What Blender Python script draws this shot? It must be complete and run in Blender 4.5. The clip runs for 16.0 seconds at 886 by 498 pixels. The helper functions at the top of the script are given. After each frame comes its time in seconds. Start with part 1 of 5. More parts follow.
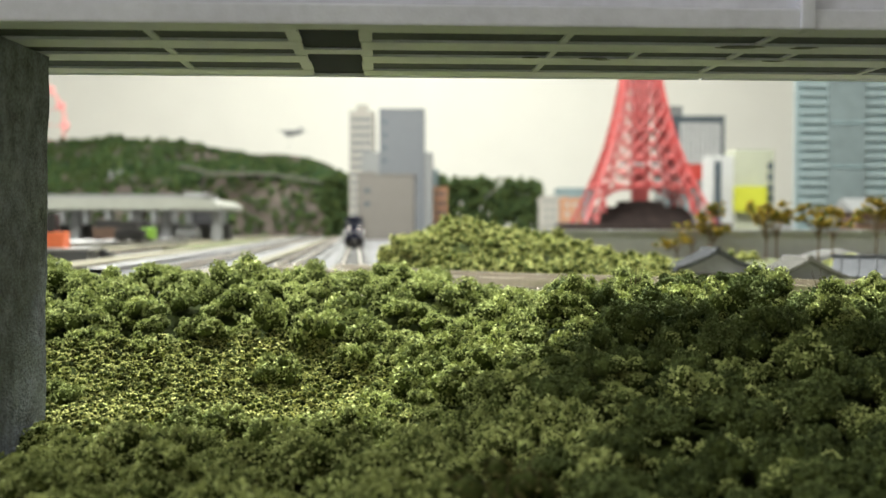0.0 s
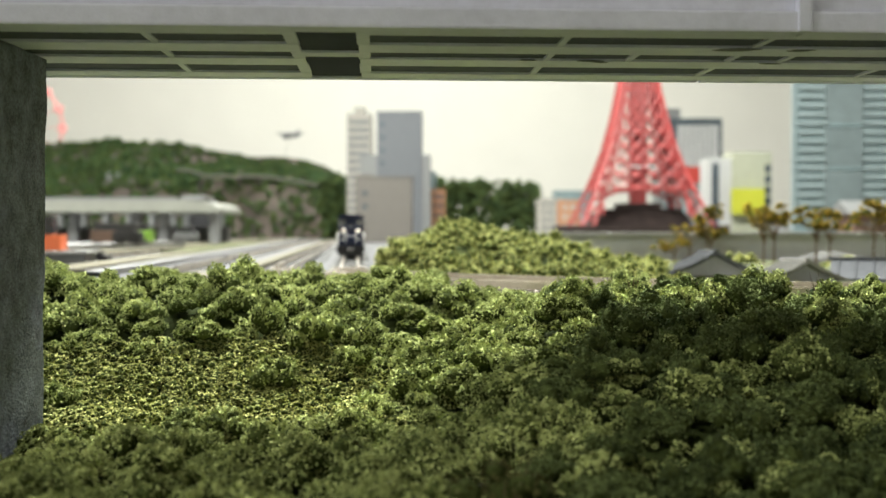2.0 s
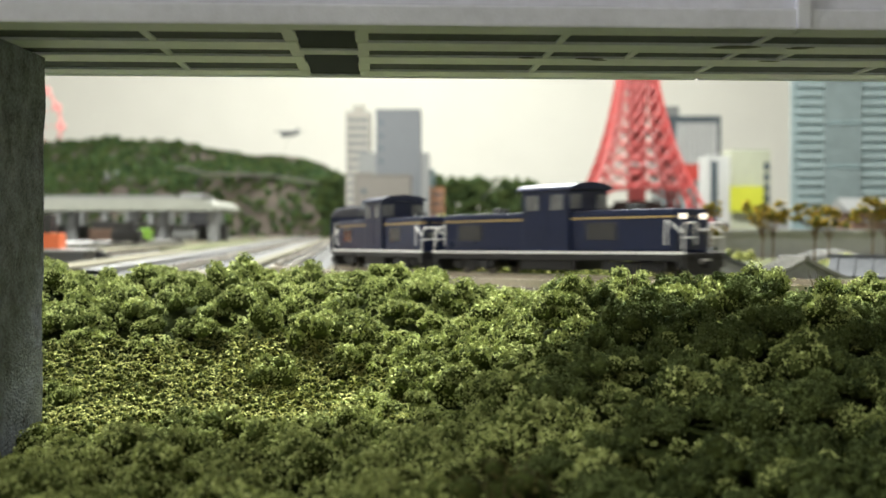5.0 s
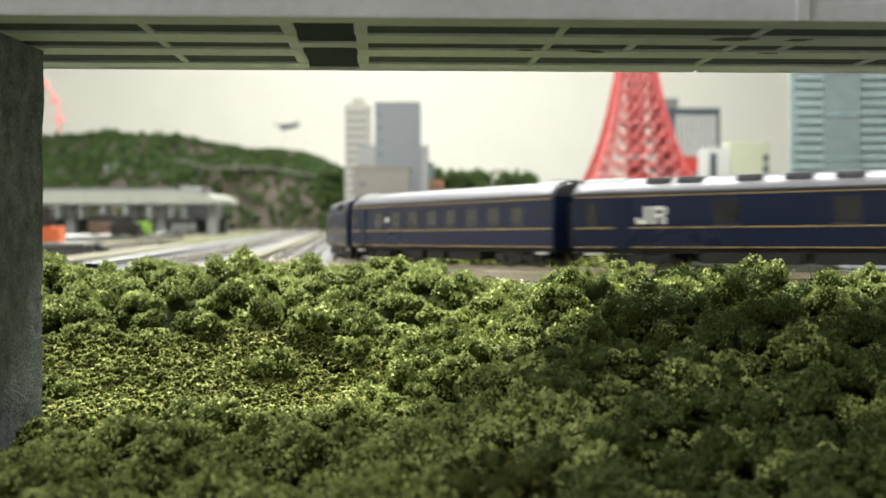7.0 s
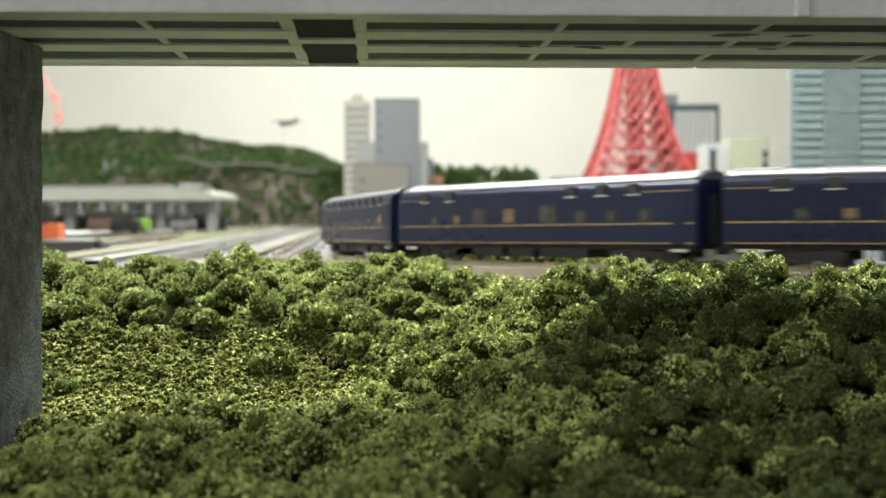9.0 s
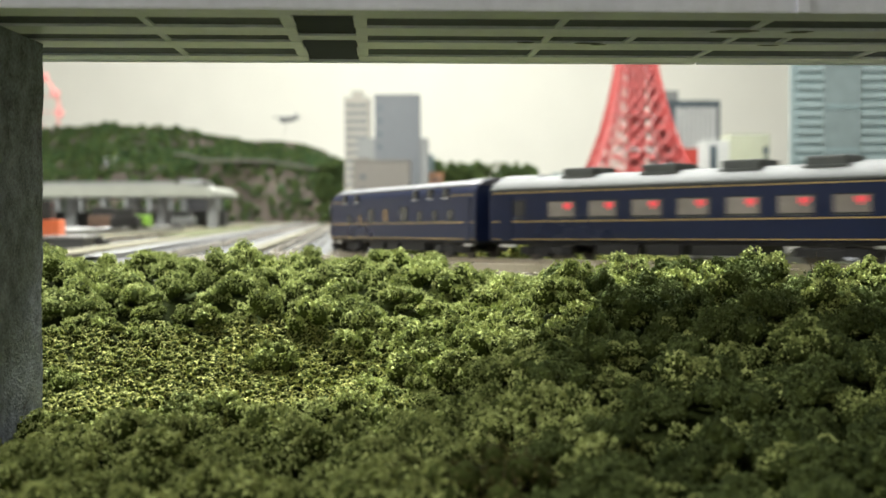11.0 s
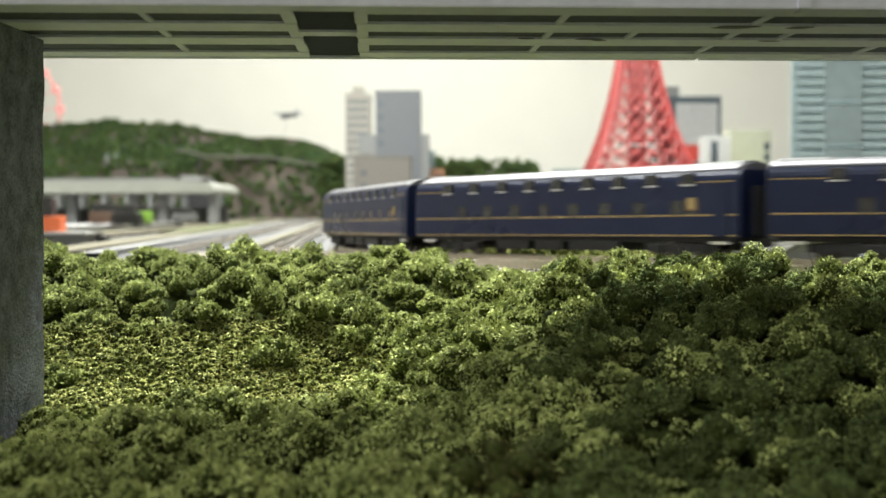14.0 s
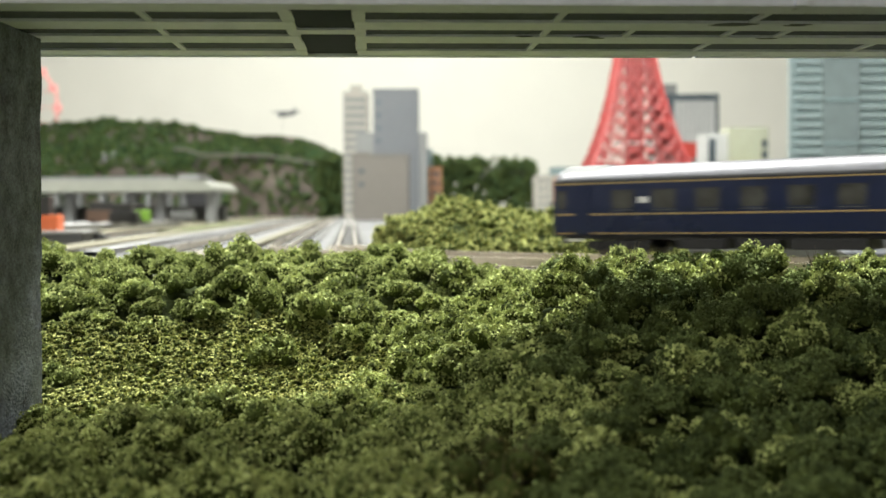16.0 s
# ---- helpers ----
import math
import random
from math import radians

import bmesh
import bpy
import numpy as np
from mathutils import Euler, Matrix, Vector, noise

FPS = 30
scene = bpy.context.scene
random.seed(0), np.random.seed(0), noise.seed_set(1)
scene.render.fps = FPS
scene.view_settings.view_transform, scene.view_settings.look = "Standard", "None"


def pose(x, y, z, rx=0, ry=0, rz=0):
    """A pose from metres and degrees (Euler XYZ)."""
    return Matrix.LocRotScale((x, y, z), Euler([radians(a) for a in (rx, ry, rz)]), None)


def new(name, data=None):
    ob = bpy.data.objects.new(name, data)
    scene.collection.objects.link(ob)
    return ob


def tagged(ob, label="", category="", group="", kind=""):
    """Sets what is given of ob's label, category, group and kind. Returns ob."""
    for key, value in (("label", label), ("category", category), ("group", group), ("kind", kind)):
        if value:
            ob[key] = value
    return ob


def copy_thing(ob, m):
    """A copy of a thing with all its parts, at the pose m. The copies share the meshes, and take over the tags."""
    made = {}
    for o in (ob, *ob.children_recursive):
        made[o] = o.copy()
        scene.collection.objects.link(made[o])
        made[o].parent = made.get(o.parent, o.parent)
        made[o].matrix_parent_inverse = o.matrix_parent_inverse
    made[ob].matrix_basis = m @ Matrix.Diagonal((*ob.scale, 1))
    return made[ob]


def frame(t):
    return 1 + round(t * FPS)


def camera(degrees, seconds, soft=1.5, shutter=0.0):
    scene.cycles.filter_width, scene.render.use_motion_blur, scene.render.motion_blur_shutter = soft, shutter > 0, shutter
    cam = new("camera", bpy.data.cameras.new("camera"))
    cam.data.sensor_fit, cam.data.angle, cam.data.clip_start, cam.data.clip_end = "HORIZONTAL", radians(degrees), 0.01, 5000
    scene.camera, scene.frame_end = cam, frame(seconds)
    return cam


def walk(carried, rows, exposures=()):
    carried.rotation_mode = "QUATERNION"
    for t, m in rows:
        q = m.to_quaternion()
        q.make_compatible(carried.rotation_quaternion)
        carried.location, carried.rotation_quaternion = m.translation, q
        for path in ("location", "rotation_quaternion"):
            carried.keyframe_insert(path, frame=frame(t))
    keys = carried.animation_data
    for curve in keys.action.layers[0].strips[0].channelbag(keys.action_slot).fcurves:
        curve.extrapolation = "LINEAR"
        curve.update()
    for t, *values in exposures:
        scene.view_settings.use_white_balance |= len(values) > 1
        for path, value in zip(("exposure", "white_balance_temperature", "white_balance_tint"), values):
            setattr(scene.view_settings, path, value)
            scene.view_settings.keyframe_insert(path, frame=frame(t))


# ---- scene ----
# A model railway layout at 1:150 in a room. Metres; the camera stands at a fixed spot and tilts slowly.
EYE = (0.0, 0.0, 0.023)
# seconds, turn to the left, tilt, lean (degrees)
TURNS = [
    (0.0, 0.106, -1.011, 0.432),
    (0.5, 0.062, -0.987, 0.380),
    (1.0, 0.020, -0.931, 0.388),
    (1.5, 0.000, -0.895, 0.350),
    (2.0, -0.002, -0.885, 0.395),
    (2.5, 0.009, -0.882, 0.449),
    (3.0, -0.017, -0.895, 0.349),
    (3.5, -0.032, -0.895, 0.429),
    (4.0, -0.026, -0.893, 0.381),
    (6.5, -0.098, -1.274, 0.283),
    (7.0, -0.092, -1.348, 0.234),
    (7.5, -0.055, -1.443, 0.264),
    (8.0, -0.044, -1.538, 0.211),
    (8.5, -0.082, -1.537, 0.221),
    (9.0, -0.112, -1.527, 0.156),
    (11.5, -0.087, -1.778, 0.174),
    (12.0, -0.067, -1.819, 0.114),
    (12.5, -0.060, -1.788, 0.135),
    (13.0, -0.063, -1.735, 0.117),
    (13.5, -0.063, -1.769, 0.103),
    (14.0, -0.042, -1.902, 0.120),
    (14.5, -0.014, -1.984, 0.094),
    (15.0, -0.026, -2.004, -0.001),
    (15.5, -0.078, -2.006, -0.043),
    (16.0, -0.140, -1.999, 0.013)]
cam = camera(41.9, 16.0, 1.5, 0.5)
cam.data.dof.use_dof = True
cam.data.dof.focus_distance = 0.235
cam.data.dof.aperture_fstop = 30
walk(cam, [(t, pose(*EYE, 90 + tilt, 0, turn) @ pose(0, 0, 0, 0, 0, lean - 0.36)) for t, turn, tilt, lean in TURNS],
     [(0.0, 0.0, 6500, 10), (16.0, 0.0, 6500, 10)])

# ---- world and light: white fluorescent panels on the ceiling of a closed room ----
world = bpy.data.worlds.new("world")
scene.world = world
world.use_nodes = True
world.node_tree.nodes["Background"].inputs[0].default_value = (0.9, 0.95, 1.0, 1)
world.node_tree.nodes["Background"].inputs[1].default_value = 0.02
# x, y, watts
CEILING_LIGHTS = [(-0.8, 1.2, 62), (-0.8, 1.5, 62), (0.15, 1.35, 62), (-0.1, 3.35, 58), (-1.3, -0.4, 18)]


# ---- materials ----
def link(nt, a, ao, b, bi):
    nt.links.new(a.outputs[ao], b.inputs[bi])


def surface(name, colour, rough=0.6, metal=0.0, vary=0.15, grain=300.0, blotch=40.0, bump=0.0, bump_scale=900.0,
            second=None, emit=None, strength=0.0, island=0.0, objects=0.0, spec=0.5):
    """A node material: base colour with variation at two scales, roughness variation and fine relief."""
    m = bpy.data.materials.new(name)
    m.use_nodes = True
    nt = m.node_tree
    p = nt.nodes["Principled BSDF"]
    p.inputs["Metallic"].default_value = metal
    p.inputs["Specular IOR Level"].default_value = spec
    tc = nt.nodes.new("ShaderNodeTexCoord")
    n1 = nt.nodes.new("ShaderNodeTexNoise")
    n1.inputs["Scale"].default_value = grain
    n1.inputs["Detail"].default_value = 4
    n2 = nt.nodes.new("ShaderNodeTexNoise")
    n2.inputs["Scale"].default_value = blotch
    n2.inputs["Detail"].default_value = 3
    link(nt, tc, "Object", n1, "Vector")
    link(nt, tc, "Object", n2, "Vector")
    add = nt.nodes.new("ShaderNodeMath")
    add.operation = "ADD"
    link(nt, n1, "Fac", add, 0)
    link(nt, n2, "Fac", add, 1)
    last = add
    for amount, node, out in ((island, "ShaderNodeNewGeometry", "Random Per Island"), (objects, "ShaderNodeObjectInfo", "Random")):
        if amount:
            g = nt.nodes.new(node)
            ma = nt.nodes.new("ShaderNodeMath")
            ma.operation = "MULTIPLY_ADD"
            ma.inputs[1].default_value = amount
            link(nt, g, out, ma, 0)
            link(nt, last, 0, ma, 2)
            sub = nt.nodes.new("ShaderNodeMath")
            sub.operation = "SUBTRACT"
            sub.inputs[1].default_value = amount / 2
            link(nt, ma, 0, sub, 0)
            last = sub
    ramp = nt.nodes.new("ShaderNodeMapRange")
    ramp.inputs["From Min"].default_value = 0.65
    ramp.inputs["From Max"].default_value = 1.35
    link(nt, last, 0, ramp, "Value")
    mix = nt.nodes.new("ShaderNodeMix")
    mix.data_type = "RGBA"
    c = colour
    a = tuple(v * (1 - vary) for v in c)
    b = second or tuple(min(1.0, v * (1 + vary)) for v in c)
    mix.inputs["A"].default_value = (*a, 1)
    mix.inputs["B"].default_value = (*b, 1)
    link(nt, ramp, "Result", mix, "Factor")
    link(nt, mix, "Result", p, "Base Color")
    rr = nt.nodes.new("ShaderNodeMapRange")
    rr.inputs["To Min"].default_value = max(0.02, rough - 0.1)
    rr.inputs["To Max"].default_value = min(1.0, rough + 0.1)
    link(nt, n2, "Fac", rr, "Value")
    link(nt, rr, "Result", p, "Roughness")
    if bump:
        n3 = nt.nodes.new("ShaderNodeTexNoise")
        n3.inputs["Scale"].default_value = bump_scale
        n3.inputs["Detail"].default_value = 3
        link(nt, tc, "Object", n3, "Vector")
        bp = nt.nodes.new("ShaderNodeBump")
        bp.inputs["Strength"].default_value = 0.8
        bp.inputs["Distance"].default_value = bump
        link(nt, n3, "Fac", bp, "Height")
        link(nt, bp, "Normal", p, "Normal")
    if emit:
        p.inputs["Emission Color"].default_value = (*emit, 1)
        p.inputs["Emission Strength"].default_value = strength
    return m


M = {
    "wall": surface("cream backdrop paint", (0.57, 0.56, 0.5), 0.8, vary=0.03, grain=8, blotch=0.8),
    "sidewall": surface("grey beige room wall", (0.6, 0.57, 0.51), 0.85, vary=0.06, grain=8, blotch=0.8),
    "ceiling": surface("ceiling white", (0.8, 0.8, 0.78), 0.9, vary=0.04, grain=20, blotch=1),
    "roomfloor": surface("room floor", (0.3, 0.28, 0.25), 0.6, vary=0.15, grain=30, blotch=3),
    "lamp": surface("lamp diffuser", (0.9, 0.9, 0.9), 0.5, vary=0.02, emit=(1.0, 0.97, 0.9), strength=6.0),
    "metal": surface("lamp frame", (0.6, 0.6, 0.6), 0.4, 0.6),
    "board": surface("painted baseboard", (0.09, 0.09, 0.091), 0.5, spec=0.15, vary=0.12, grain=60, blotch=5, bump=0.0002, bump_scale=300),
    "beige": surface("beige roadbed", (0.14, 0.13, 0.088), 0.75, spec=0.2, vary=0.2, grain=500, blotch=30, bump=0.0003, bump_scale=1500),
    "grass": surface("yellow green turf", (0.07, 0.08, 0.026), 0.95, vary=0.35, grain=700, blotch=40, bump=0.0006, bump_scale=1200),
    "earth": surface("dark soil", (0.05, 0.065, 0.02), 0.95, vary=0.4, grain=600, blotch=60, bump=0.0005, spec=0.05),
    "ballast": surface("grey brown ballast", (0.17, 0.155, 0.12), 0.9, spec=0.2, vary=0.35, grain=1800, blotch=50, bump=0.0004, bump_scale=2500),
    "tie": surface("brown sleeper plastic", (0.2, 0.17, 0.13), 0.7, vary=0.2, grain=900),
    "rail": surface("nickel rail", (0.55, 0.5, 0.42), 0.3, 0.9, vary=0.15, grain=900),
    "concrete": surface("rough grey concrete", (0.15, 0.17, 0.2), 0.85, vary=0.7, grain=1600, blotch=300, bump=0.0008, bump_scale=1900),
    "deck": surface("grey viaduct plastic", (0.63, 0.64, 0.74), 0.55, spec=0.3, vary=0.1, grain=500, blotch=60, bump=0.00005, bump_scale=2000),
    "deckshade": surface("deck slab plastic darkened as shade", (0.1, 0.108, 0.14), 0.8, spec=0.1, vary=0.2, grain=500, blotch=60),
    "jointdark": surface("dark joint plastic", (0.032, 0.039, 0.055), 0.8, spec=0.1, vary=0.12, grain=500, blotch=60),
    "foliage": surface("green foam foliage", (0.235, 0.295, 0.09), 0.9, vary=0.35, grain=220, blotch=60, second=(0.62, 0.69, 0.27), island=0.3, spec=0.03, bump=0.0003, bump_scale=2600),
    "foliage2": surface("yellowish foam foliage", (0.38, 0.41, 0.125), 0.9, vary=0.3, grain=200, blotch=40, second=(0.7, 0.72, 0.27), island=0.4, spec=0.03),
    # a darker green foam, with shade of the right bank put into its colour
    "thicket": surface("dark green foam foliage with bank shade", (0.068, 0.098, 0.037), 0.9, vary=0.35, grain=220, blotch=60, second=(0.2, 0.25, 0.09), island=0.3, spec=0.04, bump=0.0003, bump_scale=2600),
    # darker than the grains: shade between them is put into this colour
    "core": surface("inner foam darkened as gap shade", (0.07, 0.09, 0.027), 0.95, vary=0.55, grain=1500, blotch=120, bump=0.0005, bump_scale=2400, spec=0.03),
    "olive": surface("olive shrub foliage", (0.075, 0.08, 0.022), 0.9, vary=0.4, grain=200, second=(0.17, 0.165, 0.055), island=0.5, spec=0.15),
    "darkfol": surface("dark green foliage", (0.02, 0.042, 0.016), 0.9, vary=0.4, grain=200, second=(0.06, 0.1, 0.04), island=0.5, spec=0.1),
    "bwhite": surface("off white facade", (0.4, 0.4, 0.385), 0.7, vary=0.06, grain=60, blotch=6),
    "twig": surface("thin brown twig", (0.14, 0.1, 0.06), 0.9),
    "hillfol": surface("hill woods", (0.014, 0.034, 0.015), 0.95, vary=0.4, grain=60, blotch=9, second=(0.038, 0.075, 0.032), island=0.6, spec=0.05),
    "rock": surface("brown rock", (0.042, 0.032, 0.023), 0.9, vary=0.6, grain=60, blotch=14, bump=0.006, bump_scale=50),
    "blue": surface("deep blue coach paint", (0.008, 0.0135, 0.042), 0.3, spec=0.3, vary=0.12, grain=500, blotch=30),
    "roof": surface("silver grey roof", (0.1, 0.1, 0.112), 0.38, 0.25, vary=0.1, grain=300, blotch=40),
    "roofdark": surface("dark grey roof end", (0.07, 0.075, 0.072), 0.6, vary=0.15),
    "gold": surface("gold line", (0.36, 0.255, 0.1), 0.45, vary=0.1),
    "white": surface("white paint", (0.75, 0.75, 0.73), 0.5, vary=0.06),
    "black": surface("black running gear", (0.012, 0.012, 0.013), 0.6, vary=0.3, grain=900),
    "wheel": surface("dark steel wheel", (0.12, 0.11, 0.1), 0.35, 0.8),
    "glass": surface("smoked window glass", (0.03, 0.03, 0.03), 0.15, vary=0.25, grain=120),
    "curtain": surface("window with pale curtain behind", (0.045, 0.045, 0.04), 0.2, vary=0.4, grain=250, blotch=120),
    "amber": surface("window with warm curtain behind", (0.2, 0.13, 0.07), 0.25, vary=0.3, grain=250),
    "dinelit": surface("lit dining window", (0.13, 0.12, 0.105), 0.2, vary=0.5, grain=140, emit=(1.0, 0.86, 0.7), strength=0.07),
    "redlamp": surface("red table lamp", (0.6, 0.04, 0.05), 0.4, emit=(1.0, 0.08, 0.1), strength=0.5),
    "head": surface("headlight", (1, 1, 0.9), 0.2, emit=(1.0, 0.9, 0.7), strength=2.2),
    "silver": surface("bright metal trim", (0.7, 0.7, 0.7), 0.3, 0.7, vary=0.05),
    "grey1": surface("blue grey facade", (0.088, 0.095, 0.102), 0.6, vary=0.06, grain=60, blotch=6),
    "grey2": surface("beige grey facade", (0.105, 0.096, 0.083), 0.7, vary=0.06, grain=60, blotch=6),
    "cream": surface("cream facade", (0.27, 0.258, 0.222), 0.7, vary=0.06, grain=60, blotch=6),
    "lightgrey": surface("light grey facade", (0.14, 0.144, 0.14), 0.6, vary=0.06, grain=60, blotch=6),
    "dark": surface("dark window glass", (0.06, 0.075, 0.085), 0.2, vary=0.2, grain=30),
    "glassblue": surface("blue green curtain wall glass", (0.15, 0.205, 0.21), 0.35, vary=0.15, grain=40, blotch=12),
    "glasspale": surface("pale glass band", (0.215, 0.265, 0.265), 0.4, vary=0.1, grain=40, blotch=12),
    "glassgrey": surface("grey glass pier", (0.115, 0.145, 0.145), 0.5, vary=0.1, grain=40),
    "tower": surface("red orange tower paint", (0.31, 0.042, 0.039), 0.5, vary=0.12, grain=90),
    "towerdark": surface("dark red shaft paint", (0.2, 0.03, 0.028), 0.5, vary=0.12, grain=90),
    "towerwhite": surface("tower white paint", (0.8, 0.76, 0.74), 0.5, vary=0.08),
    "brown": surface("dark brown building", (0.025, 0.018, 0.016), 0.85, spec=0.1, vary=0.25, grain=80),
    "brick": surface("orange brown facade", (0.3, 0.15, 0.08), 0.7, vary=0.2, grain=100),
    "yellow": surface("yellow sign paint", (0.42, 0.43, 0.03), 0.5, vary=0.06),
    "greywall": surface("grey retaining wall", (0.4, 0.405, 0.42), 0.8, vary=0.12, grain=90, blotch=15, bump=0.0005, bump_scale=300),
    "tile": surface("grey roof tiles", (0.10, 0.105, 0.112), 0.85, spec=0.1, vary=0.2, grain=300, objects=0.3),
    "plaster": surface("grey weathered plaster", (0.12, 0.12, 0.11), 0.8, vary=0.08),
    "wood": surface("dark house timber", (0.12, 0.07, 0.045), 0.7, vary=0.25),
    "autumn": surface("autumn yellow leaves", (0.26, 0.15, 0.012), 0.9, vary=0.4, grain=300, second=(0.5, 0.34, 0.04), island=0.5, spec=0.1),
    "canopy": surface("pale platform canopy", (0.19, 0.195, 0.165), 0.6, vary=0.08, grain=60),
    "platform": surface("grey platform", (0.19, 0.19, 0.187), 0.8, vary=0.12, grain=100),
    "red": surface("red paint", (0.32, 0.035, 0.025), 0.4, vary=0.08),
    "orange": surface("orange red paint", (0.75, 0.17, 0.06), 0.4, vary=0.08),
    "green": surface("bright green plastic", (0.22, 0.42, 0.05), 0.5, vary=0.15),
    "tyre": surface("black rubber", (0.02, 0.02, 0.02), 0.8),
    "palecream": surface("pale cream facade", (0.33, 0.34, 0.25), 0.7, vary=0.06, grain=60, blotch=6),
    "yardbed": surface("pale grey slab track", (0.115, 0.115, 0.11), 0.7, spec=0.2, vary=0.15, grain=400, blotch=30, bump=0.0002, bump_scale=1500),
    "paletile": surface("pale grey roof tiles", (0.2, 0.197, 0.18), 0.8, spec=0.1, vary=0.2, grain=300),
    "paint": surface("white line paint", (0.2, 0.2, 0.195), 0.6, vary=0.1),
    "cabglass": surface("pale reflecting cab glass", (0.13, 0.135, 0.14), 0.15, vary=0.4, grain=300),
    "pink": surface("pale red wheel paint", (0.8, 0.3, 0.28), 0.5),
}


# ---- mesh helpers ----
def part(name, bm, material, parent=None, label=""):
    me = bpy.data.meshes.new(name)
    bm.to_mesh(me)
    bm.free()
    me.materials.append(M[material])
    ob = new(name, me)
    if parent:
        ob.parent = parent
    return tagged(ob, label)


def boxes(*bs, bevel=0.0):
    """A bmesh of boxes (x0, x1, y0, y1, z0, z1)."""
    bm = bmesh.new()
    for b in bs:
        r = bmesh.ops.create_cube(bm, size=1)
        for v in r["verts"]:
            v.co = Vector(((b[0] + b[1]) / 2 + v.co.x * (b[1] - b[0]), (b[2] + b[3]) / 2 + v.co.y * (b[3] - b[2]), (b[4] + b[5]) / 2 + v.co.z * (b[5] - b[4])))
    if bevel:
        bmesh.ops.bevel(bm, geom=bm.edges[:], offset=bevel, segments=2, affect="EDGES", profile=0.7)
    return bm


def thing(name, label, category, at=(0, 0, 0), group="", turn=0, kind=""):
    ob = new(name)
    ob.empty_display_size = 0.01
    ob.matrix_basis = pose(*at, 0, 0, turn)
    return tagged(ob, label, category, group, kind)


def rod(bm, a, b, r, r2=None, n=6):
    a, b = Vector(a), Vector(b)
    d = b - a
    m = Matrix.Translation((a + b) / 2) @ d.to_track_quat("Z", "Y").to_matrix().to_4x4()
    bmesh.ops.create_cone(bm, cap_ends=True, segments=n, radius1=r, radius2=r if r2 is None else r2, depth=d.length, matrix=m)
    return bm


def loft(sections):
    """A closed skin through cross sections of equal point count."""
    bm = bmesh.new()
    rings = [[bm.verts.new(p) for p in s] for s in sections]
    n = len(rings[0])
    for a, b in zip(rings, rings[1:]):
        for i in range(n):
            bm.faces.new((a[i], a[(i + 1) % n], b[(i + 1) % n], b[i]))
    bm.faces.new(rings[0][::-1])
    bm.faces.new(rings[-1])
    bmesh.ops.recalc_face_normals(bm, faces=bm.faces)
    return bm


def mesh_from_arrays(name, verts, tris, materials, slots):
    me = bpy.data.meshes.new(name)
    me.vertices.add(len(verts))
    me.vertices.foreach_set("co", verts.astype(np.float32).ravel())
    me.loops.add(tris.size)
    me.loops.foreach_set("vertex_index", tris.astype(np.int32).ravel())
    me.polygons.add(len(tris))
    me.polygons.foreach_set("loop_start", np.arange(0, tris.size, 3, dtype=np.int32))
    for m in materials:
        me.materials.append(M[m])
    me.polygons.foreach_set("material_index", slots.astype(np.int32))
    me.update(calc_edges=True)
    return me


RNG = np.random.default_rng(7)
TETRA = np.array([(1, 1, 1), (-1, -1, 1), (-1, 1, -1), (1, -1, -1)], float) / 1.732
TETRA_T = np.array([(0, 1, 3), (0, 2, 1)])



def ball(level):
    bm = bmesh.new()
    bmesh.ops.create_icosphere(bm, subdivisions=level, radius=1)
    v = np.array([x.co for x in bm.verts])
    t = np.array([[y.index for y in f.verts] for f in bm.faces])
    bm.free()
    return v, t


BALL_V, BALL_T = ball(1)


def clump_shape(grains, size, lobes=5, domed=False):
    """Unit clump: small irregular grains on the skin of several lobes; a domed one has its lobes round a crown."""
    cen = RNG.normal(size=(lobes, 3)) * (0.36, 0.36, 0.34)
    rad = RNG.uniform(0.28, 0.5, lobes)
    if domed:
        cen[:, 2] = np.abs(cen[:, 2])
        cen = cen / np.linalg.norm(cen, axis=1)[:, None] * RNG.uniform(0.35, 0.75, (lobes, 1)) - (0, 0, 0.1)
        rad = RNG.uniform(0.24, 0.42, lobes)
    k = RNG.integers(0, lobes, grains)
    dirs = RNG.normal(size=(grains, 3))
    dirs /= np.linalg.norm(dirs, axis=1)[:, None]
    if domed:
        dirs[:, 2] = np.where(dirs[:, 2] < -0.3, -dirs[:, 2], dirs[:, 2])
    pos = cen[k] + dirs * (rad[k] * RNG.uniform(0.8, 1.14, grains))[:, None]
    q = np.linalg.qr(RNG.normal(size=(grains, 3, 3)))[0]
    s = size * RNG.uniform(0.5, 1.4, (grains, 1, 1)) * RNG.uniform(0.6, 1.3, (grains, 4, 1))
    v = np.einsum("nij,kj->nki", q, TETRA) * s + pos[:, None, :]
    t = TETRA_T[None] + 4 * np.arange(grains)[:, None, None]
    vs, ts = [v.reshape(-1, 3)], [t.reshape(-1, 3)]
    off = 4 * grains
    # lobe balls under the grains; their dark colour paints the shaded gaps
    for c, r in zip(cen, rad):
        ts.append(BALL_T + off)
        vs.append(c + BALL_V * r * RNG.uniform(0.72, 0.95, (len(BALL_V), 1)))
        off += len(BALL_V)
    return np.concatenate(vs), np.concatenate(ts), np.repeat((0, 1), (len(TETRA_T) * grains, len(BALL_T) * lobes))


